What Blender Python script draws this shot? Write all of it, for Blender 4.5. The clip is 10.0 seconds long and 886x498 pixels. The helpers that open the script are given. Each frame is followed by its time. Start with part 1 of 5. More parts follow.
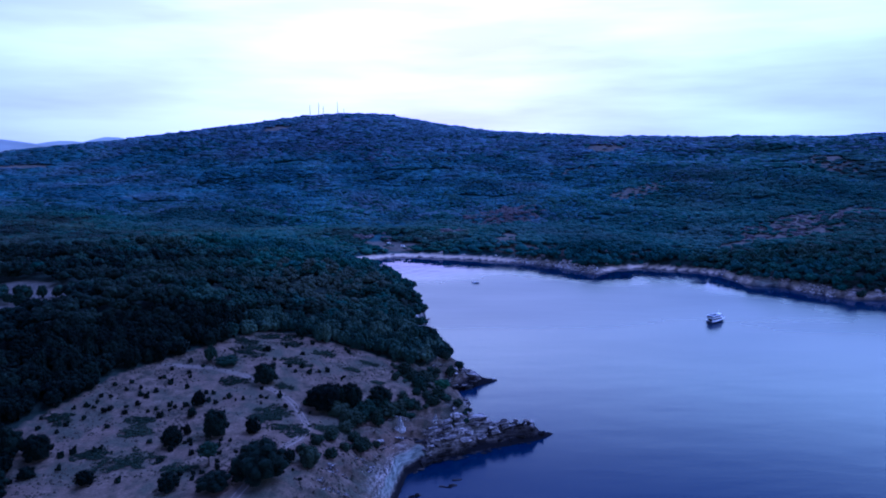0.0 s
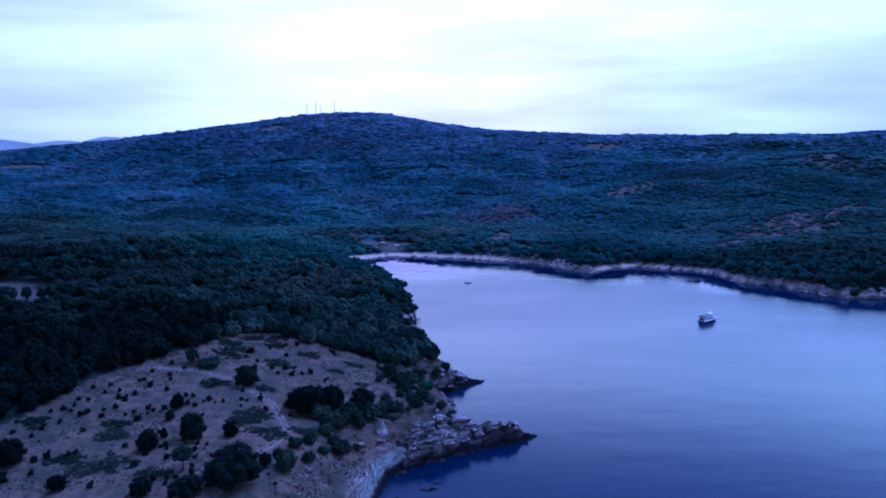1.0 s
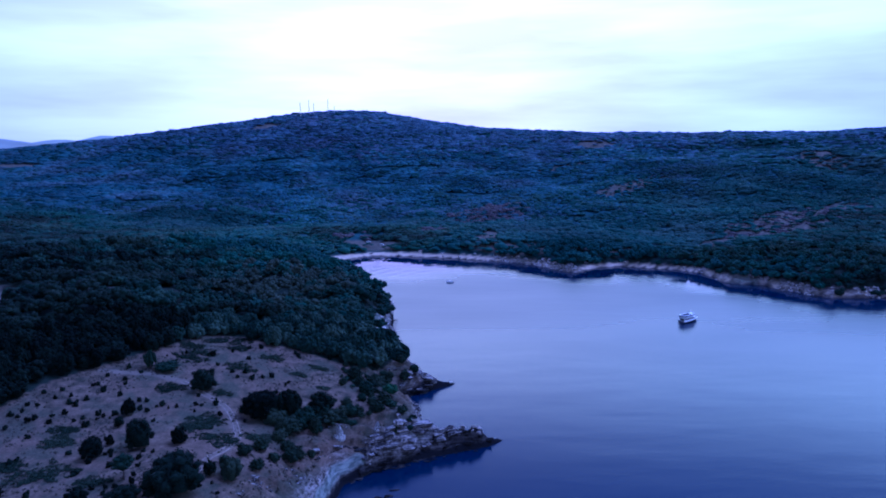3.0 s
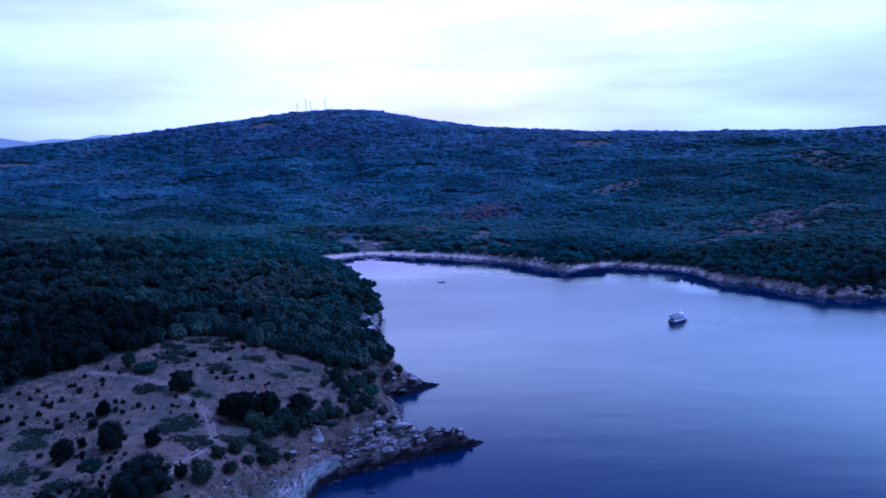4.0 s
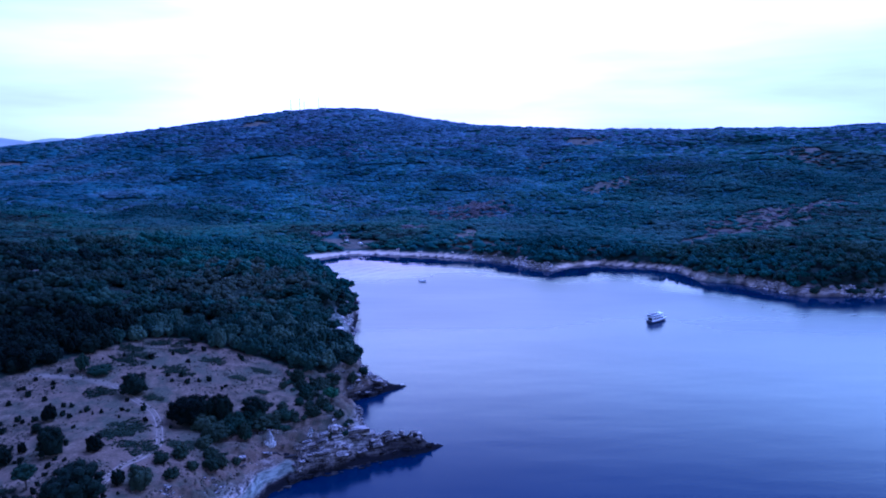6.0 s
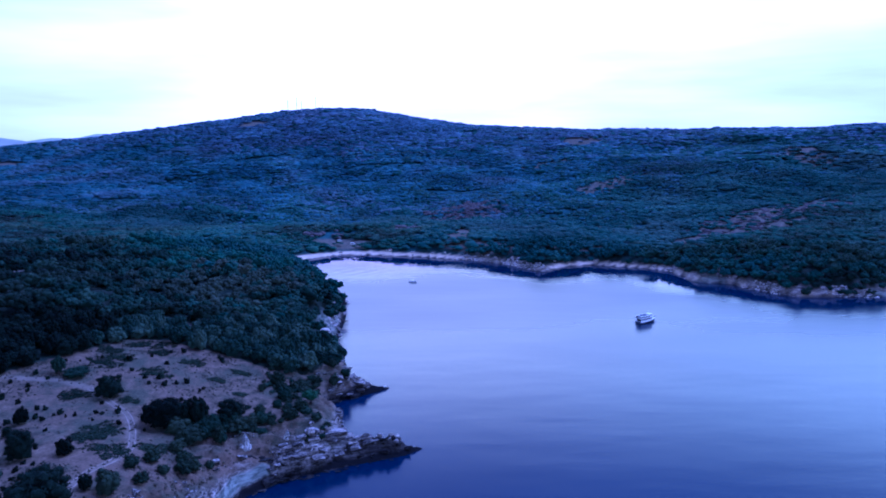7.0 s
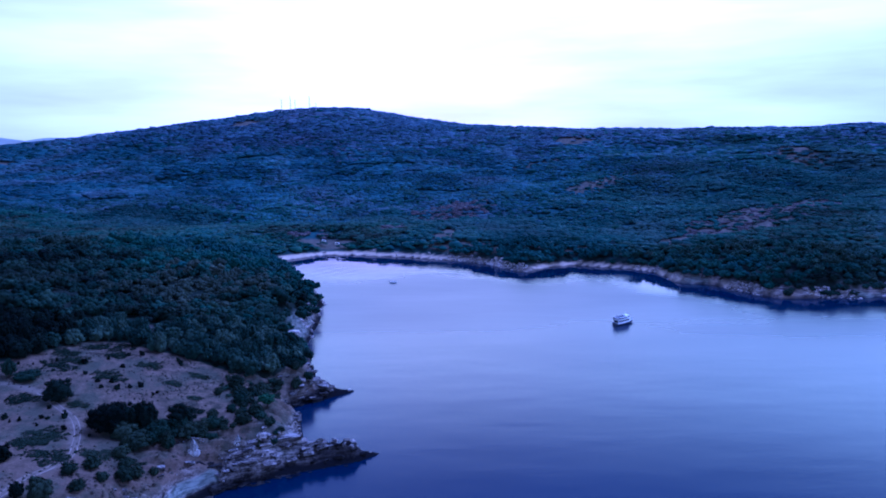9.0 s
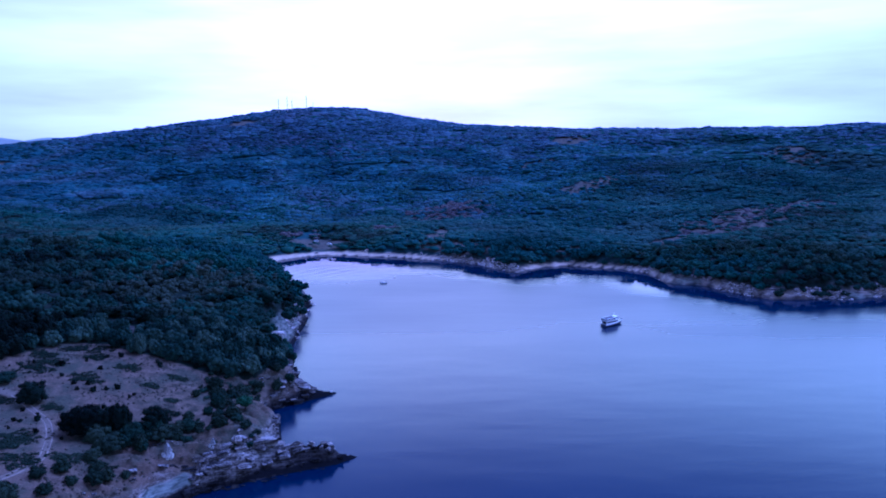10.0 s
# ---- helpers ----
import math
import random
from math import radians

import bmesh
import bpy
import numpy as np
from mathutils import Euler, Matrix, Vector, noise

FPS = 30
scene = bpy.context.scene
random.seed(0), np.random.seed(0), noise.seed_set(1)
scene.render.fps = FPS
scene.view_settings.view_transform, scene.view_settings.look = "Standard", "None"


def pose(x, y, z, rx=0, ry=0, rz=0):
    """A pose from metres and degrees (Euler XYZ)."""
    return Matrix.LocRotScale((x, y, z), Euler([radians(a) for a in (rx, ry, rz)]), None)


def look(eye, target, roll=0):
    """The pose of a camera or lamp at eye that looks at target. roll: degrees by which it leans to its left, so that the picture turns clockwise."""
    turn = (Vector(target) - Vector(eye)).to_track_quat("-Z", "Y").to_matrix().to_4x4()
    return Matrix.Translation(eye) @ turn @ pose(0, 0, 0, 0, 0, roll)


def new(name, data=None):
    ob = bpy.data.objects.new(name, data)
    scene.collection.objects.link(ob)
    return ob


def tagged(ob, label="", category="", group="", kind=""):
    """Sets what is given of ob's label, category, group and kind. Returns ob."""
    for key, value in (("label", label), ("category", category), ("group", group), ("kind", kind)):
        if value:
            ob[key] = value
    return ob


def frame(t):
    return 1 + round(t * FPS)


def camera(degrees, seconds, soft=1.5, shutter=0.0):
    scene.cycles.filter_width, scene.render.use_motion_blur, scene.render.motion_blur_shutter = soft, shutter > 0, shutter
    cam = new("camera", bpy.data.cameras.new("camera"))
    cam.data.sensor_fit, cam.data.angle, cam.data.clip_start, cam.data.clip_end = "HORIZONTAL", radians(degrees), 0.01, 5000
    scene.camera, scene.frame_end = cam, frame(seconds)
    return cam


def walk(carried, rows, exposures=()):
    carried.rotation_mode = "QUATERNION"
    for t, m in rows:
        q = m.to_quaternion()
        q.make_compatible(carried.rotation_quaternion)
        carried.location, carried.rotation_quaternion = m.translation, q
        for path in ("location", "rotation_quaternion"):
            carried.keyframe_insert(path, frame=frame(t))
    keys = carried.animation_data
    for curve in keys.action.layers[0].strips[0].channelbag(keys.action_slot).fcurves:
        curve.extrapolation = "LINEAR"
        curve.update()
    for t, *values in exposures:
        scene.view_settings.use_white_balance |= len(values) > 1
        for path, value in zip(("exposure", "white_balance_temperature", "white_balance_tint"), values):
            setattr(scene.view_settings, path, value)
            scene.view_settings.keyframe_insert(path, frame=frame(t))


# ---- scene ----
cam = camera(68, 10.0, soft=1.85)
PATH = [
    (0, (-0.00, 0.00, 100.00), (0.00, 98.75, 84.23), -0.18),
    (0.5, (2.97, 1.26, 100.04), (2.95, 99.99, 84.18), -0.25),
    (1, (5.89, 2.50, 100.08), (5.84, 101.22, 84.13), -0.32),
    (1.5, (9.02, 3.80, 100.13), (8.97, 102.51, 84.10), -0.36),
    (2, (12.11, 5.00, 100.12), (12.04, 103.70, 84.04), -0.39),
    (2.5, (15.45, 6.27, 100.11), (15.40, 104.96, 83.97), -0.42),
    (4, (25.40, 9.63, 99.94), (25.28, 108.28, 83.57), -0.50),
    (4.5, (28.83, 10.75, 99.80), (28.67, 109.39, 83.36), -0.55),
    (5, (32.29, 11.84, 99.62), (32.12, 110.47, 83.15), -0.58),
    (5.5, (35.80, 12.98, 99.53), (35.60, 111.60, 83.00), -0.59),
    (7, (46.24, 16.30, 99.42), (45.94, 114.91, 82.83), -0.61),
    (7.5, (49.75, 17.42, 99.35), (49.42, 116.03, 82.77), -0.61),
    (8, (53.23, 18.53, 99.25), (52.89, 117.15, 82.66), -0.60),
    (8.5, (56.71, 19.68, 99.11), (56.32, 118.29, 82.48), -0.61),
    (9, (60.11, 20.78, 98.99), (59.72, 119.38, 82.35), -0.61),
    (9.5, (63.50, 21.82, 98.94), (63.09, 120.43, 82.30), -0.61),
    (10, (66.98, 22.91, 98.88), (66.54, 121.52, 82.24), -0.59),
]
EXPOSURES = [(0, 0.63, 3485, 48), (4.8, 0.69, 3485, 48), (5.4, 0.96, 3465, 49), (7.0, 1.04, 3465, 49), (8.5, 0.91, 3465, 49), (10, 0.8, 3465, 49)]
walk(cam, [(t, look(eye, target, roll)) for t, eye, target, roll in PATH], EXPOSURES)


# ---------------------------------------------------------------- sky and sun
def build_sky():
    world = bpy.data.worlds.new("dusk_sky")
    scene.world = world
    world.use_nodes = True
    nt = world.node_tree
    nt.nodes.clear()
    out = nt.nodes.new("ShaderNodeOutputWorld")
    bg = nt.nodes.new("ShaderNodeBackground")
    sky = nt.nodes.new("ShaderNodeTexSky")
    sky.sky_type, sky.sun_disc = "NISHITA", False
    sky.sun_elevation, sky.sun_rotation = radians(40), radians(-30)
    sky.air_density, sky.dust_density, sky.ozone_density = 1.0, 2.0, 2.0
    coord = nt.nodes.new("ShaderNodeTexCoord")
    # streaky cloud sheet, flattened towards the horizon
    stretch = nt.nodes.new("ShaderNodeMapping")
    stretch.inputs["Scale"].default_value = (1.6, 1.6, 11.0)
    cloud = nt.nodes.new("ShaderNodeTexNoise")
    cloud.inputs["Scale"].default_value = 1.7
    cloud.inputs["Detail"].default_value = 5.0
    cloud.inputs["Roughness"].default_value = 0.5
    ramp = nt.nodes.new("ShaderNodeValToRGB")
    ramp.color_ramp.elements[0].position, ramp.color_ramp.elements[1].position = 0.34, 0.66
    ramp.color_ramp.elements[0].color = (6.25, 5.68, 6.25, 1)
    ramp.color_ramp.elements[1].color = (9.1, 8.55, 8.5, 1)
    # the cloud sheet brightens above the view, then thins overhead into dim evening grey
    height = nt.nodes.new("ShaderNodeSeparateXYZ")
    veil = nt.nodes.new("ShaderNodeValToRGB")
    # unseen bright band near 0.28, added to light up the water
    stops = ((0.0, (0.76, 0.67, 0.52)), (0.15, (1.08, 0.91, 0.63)), (0.2, (1.14, 0.98, 0.66)), (0.28, (2.85, 2.95, 1.22)), (0.36, (1.45, 1.55, 0.8)), (0.47, (0.38, 0.44, 0.38)), (0.6, (0.2, 0.25, 0.28)), (0.9, (0.12, 0.14, 0.17)))
    while len(veil.color_ramp.elements) < len(stops):
        veil.color_ramp.elements.new(0.5)
    for el, (pos, c) in zip(veil.color_ramp.elements, stops):
        el.position, el.color = pos, (*c, 1)
    lit = nt.nodes.new("ShaderNodeMix")
    lit.data_type, lit.blend_type = "RGBA", "MULTIPLY"
    lit.inputs["Factor"].default_value = 1.0
    mix = nt.nodes.new("ShaderNodeMix")
    mix.data_type = "RGBA"
    mix.inputs["Factor"].default_value = 0.95
    link = nt.links.new
    link(coord.outputs["Generated"], stretch.inputs["Vector"])
    link(stretch.outputs["Vector"], cloud.inputs["Vector"])
    link(cloud.outputs["Fac"], ramp.inputs["Fac"])
    link(coord.outputs["Generated"], height.inputs["Vector"])
    link(height.outputs["Z"], veil.inputs["Fac"])
    # the side of the sky away from the sunset is dimmer
    side = nt.nodes.new("ShaderNodeMapRange")
    side.inputs["From Min"].default_value, side.inputs["From Max"].default_value = -0.5, 0.6
    side.inputs["To Min"].default_value, side.inputs["To Max"].default_value = 0.37, 1.0
    both = nt.nodes.new("ShaderNodeMix")
    both.data_type, both.blend_type = "RGBA", "MULTIPLY"
    both.inputs["Factor"].default_value = 1.0
    # the cloud is brightest over the hidden sun and dims to blue on either hand
    across = nt.nodes.new("ShaderNodeMapRange")
    across.inputs["From Min"].default_value, across.inputs["From Max"].default_value = -1.0, 1.0
    glow = nt.nodes.new("ShaderNodeValToRGB")
    stops = ((0.0, (0.6, 0.62, 0.7)), (0.22, (0.64, 0.66, 0.84)), (0.31, (0.84, 0.82, 0.92)), (0.4, (1.06, 0.98, 0.99)), (0.47, (1.16, 1.02, 1.0)), (0.55, (1.1, 1.0, 1.0)),
             (0.61, (0.98, 0.94, 0.97)), (0.69, (0.84, 0.87, 0.94)), (0.78, (0.74, 0.79, 0.9)), (1.0, (0.6, 0.62, 0.7)))
    while len(glow.color_ramp.elements) < len(stops):
        glow.color_ramp.elements.new(0.5)
    for el, (pos, c) in zip(glow.color_ramp.elements, stops):
        el.position, el.color = pos, (*c, 1)
    spread_out = nt.nodes.new("ShaderNodeMix")
    spread_out.data_type, spread_out.blend_type = "RGBA", "MULTIPLY"
    spread_out.inputs["Factor"].default_value = 1.0
    link(height.outputs["X"], across.inputs["Value"])
    link(across.outputs["Result"], glow.inputs["Fac"])
    link(glow.outputs["Color"], spread_out.inputs["A"])
    link(veil.outputs["Color"], spread_out.inputs["B"])
    link(height.outputs["Y"], side.inputs["Value"])
    link(ramp.outputs["Color"], lit.inputs["A"])
    link(spread_out.outputs["Result"], both.inputs["A"])
    link(side.outputs["Result"], both.inputs["B"])
    link(both.outputs["Result"], lit.inputs["B"])
    link(sky.outputs["Color"], mix.inputs["A"])
    link(lit.outputs["Result"], mix.inputs["B"])
    link(mix.outputs["Result"], bg.inputs["Color"])
    bg.inputs["Strength"].default_value = 0.12
    link(bg.outputs["Background"], out.inputs["Surface"])


build_sky()
sun = new("evening_sun", bpy.data.lights.new("evening_sun", "SUN"))
sun.data.energy, sun.data.angle, sun.data.color = 1.15, radians(40), (1.0, 0.92, 0.8)
sun.matrix_world = look((420, 620, 900), (0, 300, 0))


# ---------------------------------------------------------------- materials
def shader(name, rough=0.8, spec=0.3):
    mat = bpy.data.materials.new(name)
    mat.use_nodes = True
    nt = mat.node_tree
    p = nt.nodes["Principled BSDF"]
    p.inputs["Roughness"].default_value = rough
    p.inputs["Specular IOR Level"].default_value = spec
    return mat, nt, p


def noise_node(nt, scale, detail=4.0, rough=0.55, vector=None):
    n = nt.nodes.new("ShaderNodeTexNoise")
    n.inputs["Scale"].default_value, n.inputs["Detail"].default_value = scale, detail
    n.inputs["Roughness"].default_value = rough
    nt.links.new(vector or position(nt), n.inputs["Vector"])
    return n.outputs["Fac"]


def position(nt):
    for n in nt.nodes:
        if n.bl_idname == "ShaderNodeNewGeometry":
            return n.outputs["Position"]
    return nt.nodes.new("ShaderNodeNewGeometry").outputs["Position"]


def ramp_node(nt, fac, stops):
    r = nt.nodes.new("ShaderNodeValToRGB")
    e = r.color_ramp.elements
    while len(e) < len(stops):
        e.new(0.5)
    for el, (pos, col) in zip(e, stops):
        el.position, el.color = pos, (*col, 1)
    nt.links.new(fac, r.inputs["Fac"])
    return r.outputs["Color"]


def mix_node(nt, fac, a, b, kind="MIX"):
    m = nt.nodes.new("ShaderNodeMix")
    m.data_type, m.blend_type = "RGBA", kind
    for key, v in (("Factor", fac), ("A", a), ("B", b)):
        if isinstance(v, (int, float)):
            m.inputs[key].default_value = v
        elif isinstance(v, tuple):
            m.inputs[key].default_value = (*v, 1)
        else:
            nt.links.new(v, m.inputs[key])
    return m.outputs["Result"]


def math_node(nt, op, a, b=0.0, clamp=False):
    m = nt.nodes.new("ShaderNodeMath")
    m.operation, m.use_clamp = op, clamp
    for n, v in enumerate((a, b)):
        if isinstance(v, (int, float)):
            m.inputs[n].default_value = v
        else:
            nt.links.new(v, m.inputs[n])
    return m.outputs[0]


def bump_node(nt, p, height, strength, distance):
    b = nt.nodes.new("ShaderNodeBump")
    b.inputs["Strength"].default_value, b.inputs["Distance"].default_value = strength, distance
    nt.links.new(height, b.inputs["Height"])
    nt.links.new(b.outputs["Normal"], p.inputs["Normal"])


def attribute(nt, name):
    a = nt.nodes.new("ShaderNodeAttribute")
    a.attribute_name = name
    return a.outputs["Fac"]


def foliage(name, dark, mid, light, patch=None, patch_scale=0.02, gloss=0.06, grain=0.9, stands=0.0, single=False):
    """Leaves whose tone changes from tree to tree (single: from object to object), clump to clump and in wide patches."""
    mat, nt, p = shader(name, 0.85, gloss)
    geo = position(nt).node
    own = nt.nodes.new("ShaderNodeObjectInfo").outputs["Random"] if single else attribute(nt, "tone")
    tone = math_node(nt, "ADD", math_node(nt, "MULTIPLY", own, 0.72), math_node(nt, "MULTIPLY", geo.outputs["Random Per Island"], 0.28))
    col = ramp_node(nt, tone, [(0.1, dark), (0.5, mid), (0.9, light)])
    spots = noise_node(nt, grain, 3.0)
    col = mix_node(nt, 0.5, col, ramp_node(nt, spots, [(0.3, (0.6, 0.6, 0.6)), (0.7, (1.3, 1.3, 1.3))]), "MULTIPLY")
    if patch:
        wide = noise_node(nt, patch_scale, 4.0)
        col = mix_node(nt, ramp_node(nt, wide, [(0.5, (0, 0, 0)), (0.66, (0.8, 0.8, 0.8))]), col, patch)
    if stands:
        # broad patches of painted light and shade that imitate folds in the hills
        m = nt.nodes.new("ShaderNodeMapping")
        m.inputs["Rotation"].default_value = (0, 0, radians(35))
        m.inputs["Scale"].default_value = (1.0, 0.55, 1.0)
        nt.links.new(position(nt), m.inputs["Vector"])
        relief_shade = noise_node(nt, 0.013, 5.0, 0.6, m.outputs["Vector"])
        col = mix_node(nt, stands, col, ramp_node(nt, relief_shade, [(0.38, (0.45, 0.5, 0.55)), (0.5, (0.95, 0.95, 0.95)), (0.62, (1.4, 1.38, 1.3))]), "MULTIPLY")
    nt.links.new(col, p.inputs["Base Color"])
    if grain >= 0.5:
        bump_node(nt, p, noise_node(nt, grain * 2.2, 3.0, 0.7), 1.0, 0.45)
    return mat


def plain(name, colour, rough=0.6, metal=0.0, vary=0.2, scale=3.0, bump=0.0):
    mat, nt, p = shader(name, rough, 0.4)
    p.inputs["Metallic"].default_value = metal
    fac = noise_node(nt, scale, 5.0)
    lo, hi = tuple(c * (1 - vary) for c in colour), tuple(min(1, c * (1 + vary)) for c in colour)
    nt.links.new(ramp_node(nt, fac, [(0.3, lo), (0.7, hi)]), p.inputs["Base Color"])
    if bump:
        bump_node(nt, p, fac, 0.6, bump)
    return mat


def rock_material(name, dark, mid, light, band=1.3):
    """Bedded rock: thin layers that dip to one side, stains and pits."""
    mat, nt, p = shader(name, 0.9, 0.1)
    m = nt.nodes.new("ShaderNodeMapping")
    m.inputs["Rotation"].default_value = (radians(24), radians(-12), radians(14))
    m.inputs["Scale"].default_value = (0.13, 0.3, 1.25)
    nt.links.new(position(nt), m.inputs["Vector"])
    layers = noise_node(nt, band, 6.0, 0.65, m.outputs["Vector"])
    pits = noise_node(nt, 2.5, 5.0, 0.7)
    wide = noise_node(nt, 0.12, 3.0)
    both = math_node(nt, "ADD", math_node(nt, "MULTIPLY", layers, 0.6), math_node(nt, "MULTIPLY", pits, 0.4))
    col = ramp_node(nt, both, [(0.44, dark), (0.5, mid), (0.56, light)])
    col = mix_node(nt, 0.6, col, ramp_node(nt, wide, [(0.3, (0.6, 0.6, 0.62)), (0.7, (1.2, 1.17, 1.1))]), "MULTIPLY")
    nt.links.new(col, p.inputs["Base Color"])
    bump_node(nt, p, both, 1.0, 0.6)
    return mat


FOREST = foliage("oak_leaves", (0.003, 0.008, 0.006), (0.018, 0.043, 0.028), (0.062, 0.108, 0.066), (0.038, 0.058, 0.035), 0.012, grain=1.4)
# MIXWOOD to RIDGEWOOD are one oak wood; distance haze is painted into leaf colour
MIXWOOD = foliage("oak_leaves_haze_1", (0.008, 0.032, 0.022), (0.021, 0.062, 0.043), (0.043, 0.104, 0.072), (0.038, 0.07, 0.05), 0.01, 0.06, 0.5, 0.45)
TEALWOOD = foliage("oak_leaves_haze_2", (0.013, 0.042, 0.036), (0.024, 0.066, 0.056), (0.042, 0.096, 0.08), (0.042, 0.074, 0.064), 0.009, 0.06, 0.3, 0.5)
HILLWOOD = foliage("oak_leaves_haze_3", (0.033, 0.076, 0.09), (0.048, 0.101, 0.121), (0.066, 0.126, 0.149), (0.08, 0.107, 0.13), 0.008, 0.04, 0.12, 0.7)
RIDGEWOOD = foliage("oak_leaves_haze_4", (0.062, 0.1, 0.138), (0.075, 0.117, 0.16), (0.09, 0.135, 0.18), (0.086, 0.106, 0.146), 0.006, 0.06, 0.1, 0.6)
OLIVE = foliage("fading_oak_leaves", (0.026, 0.04, 0.026), (0.045, 0.062, 0.04), (0.07, 0.09, 0.06))
EDGEOAK = foliage("edge_oak_leaves", (0.007, 0.018, 0.013), (0.026, 0.053, 0.036), (0.078, 0.118, 0.074), single=True)
BUSH = foliage("shrub_leaves", (0.009, 0.021, 0.013), (0.02, 0.04, 0.024), (0.04, 0.066, 0.038), single=True)
JUNIPER = foliage("juniper_needles", (0.003, 0.007, 0.005), (0.006, 0.012, 0.008), (0.012, 0.022, 0.014), single=True)
BRAMBLE = foliage("bramble_leaves", (0.016, 0.027, 0.016), (0.025, 0.039, 0.022), (0.04, 0.056, 0.032), single=True)
SAPLING = foliage("fresh_leaves", (0.014, 0.04, 0.017), (0.023, 0.064, 0.027), (0.04, 0.094, 0.042), single=True)
DRY = foliage("dry_leaves", (0.07, 0.06, 0.062), (0.1, 0.086, 0.086), (0.135, 0.115, 0.112))
BARK = plain("bark", (0.07, 0.055, 0.045), 0.9, 0.0, 0.35, 2.0)
ROCK = rock_material("bedded_rock", (0.03, 0.028, 0.027), (0.14, 0.126, 0.115), (0.36, 0.33, 0.3))
WETROCK = rock_material("wet_rock", (0.006, 0.006, 0.008), (0.017, 0.016, 0.017), (0.05, 0.047, 0.044))
SHORESTONE = rock_material("shore_stone", (0.08, 0.072, 0.062), (0.25, 0.224, 0.19), (0.46, 0.415, 0.36))
# shore stone lightened in colour to make up for dim light on far rocks
FARSTONE = rock_material("lightened_stone", (0.16, 0.145, 0.13), (0.44, 0.4, 0.36), (0.68, 0.62, 0.56))
PALEROCK = rock_material("pale_slab", (0.26, 0.25, 0.23), (0.5, 0.48, 0.44), (0.68, 0.65, 0.6), 0.5)


def ground_material():
    mat, nt, p = shader("hillside_ground", 0.95, 0.05)
    fine, clump, wide = noise_node(nt, 1.6, 6.0, 0.7), noise_node(nt, 0.28, 5.0, 0.6), noise_node(nt, 0.035, 4.0)
    grass = ramp_node(nt, clump, [(0.32, (0.036, 0.038, 0.026)), (0.46, (0.09, 0.073, 0.049)), (0.58, (0.137, 0.106, 0.073)), (0.74, (0.2, 0.162, 0.115))])
    grass = mix_node(nt, ramp_node(nt, wide, [(0.42, (0, 0, 0)), (0.62, (0.7, 0.7, 0.7))]), grass, (0.145, 0.103, 0.073))
    olive = noise_node(nt, 0.075, 5.0, 0.65)
    grass = mix_node(nt, ramp_node(nt, olive, [(0.47, (0, 0, 0)), (0.6, (0.75, 0.75, 0.75))]), grass, (0.064, 0.069, 0.046))
    grass = mix_node(nt, 0.7, grass, ramp_node(nt, fine, [(0.3, (0.45, 0.47, 0.45)), (0.7, (1.4, 1.38, 1.36))]), "MULTIPLY")
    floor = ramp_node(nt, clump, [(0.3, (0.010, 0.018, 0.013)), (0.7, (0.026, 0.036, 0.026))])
    m = nt.nodes.new("ShaderNodeMapping")
    m.inputs["Rotation"].default_value = (radians(24), radians(-12), radians(14))
    m.inputs["Scale"].default_value = (0.13, 0.3, 1.25)
    nt.links.new(position(nt), m.inputs["Vector"])
    beds = noise_node(nt, 1.2, 6.0, 0.65, m.outputs["Vector"])
    rock = ramp_node(nt, math_node(nt, "ADD", math_node(nt, "MULTIPLY", beds, 0.62), math_node(nt, "MULTIPLY", fine, 0.38)), [(0.43, (0.025, 0.023, 0.022)), (0.5, (0.145, 0.125, 0.104)), (0.59, (0.36, 0.318, 0.27))])
    sand = ramp_node(nt, clump, [(0.3, (0.5, 0.4, 0.28)), (0.7, (0.66, 0.54, 0.39))])
    earth = ramp_node(nt, clump, [(0.3, (0.06, 0.06, 0.045)), (0.5, (0.1, 0.092, 0.072)), (0.7, (0.15, 0.132, 0.104))])
    # woodland floor painted pale blue-green with distance, to match the hazed leaves
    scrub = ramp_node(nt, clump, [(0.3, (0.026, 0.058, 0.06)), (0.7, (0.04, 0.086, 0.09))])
    floor = mix_node(nt, attribute(nt, "floor_haze"), floor, scrub)
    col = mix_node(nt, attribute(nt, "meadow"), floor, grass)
    col = mix_node(nt, attribute(nt, "bare"), col, earth)
    worn = math_node(nt, "MULTIPLY", attribute(nt, "trodden"), math_node(nt, "ADD", clump, 0.25), True)
    col = mix_node(nt, worn, col, (0.19, 0.158, 0.118))
    col = mix_node(nt, attribute(nt, "rocky"), col, rock)
    col = mix_node(nt, attribute(nt, "sandy"), col, sand)
    pale = ramp_node(nt, clump, [(0.3, (0.12, 0.13, 0.108)), (0.48, (0.175, 0.187, 0.155)), (0.7, (0.26, 0.275, 0.23))])
    pale = mix_node(nt, 0.9, pale, ramp_node(nt, beds, [(0.4, (0.4, 0.42, 0.42)), (0.54, (1.12, 1.12, 1.1))]), "MULTIPLY")
    col = mix_node(nt, attribute(nt, "pale"), col, pale)
    # near-black for wet rock and for the painted shade of the undercut
    col = mix_node(nt, attribute(nt, "wet"), col, (0.009, 0.009, 0.011))
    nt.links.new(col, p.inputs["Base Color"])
    both = math_node(nt, "ADD", math_node(nt, "MULTIPLY", fine, 0.4), beds)
    bump_node(nt, p, both, 0.8, 0.35)
    return mat


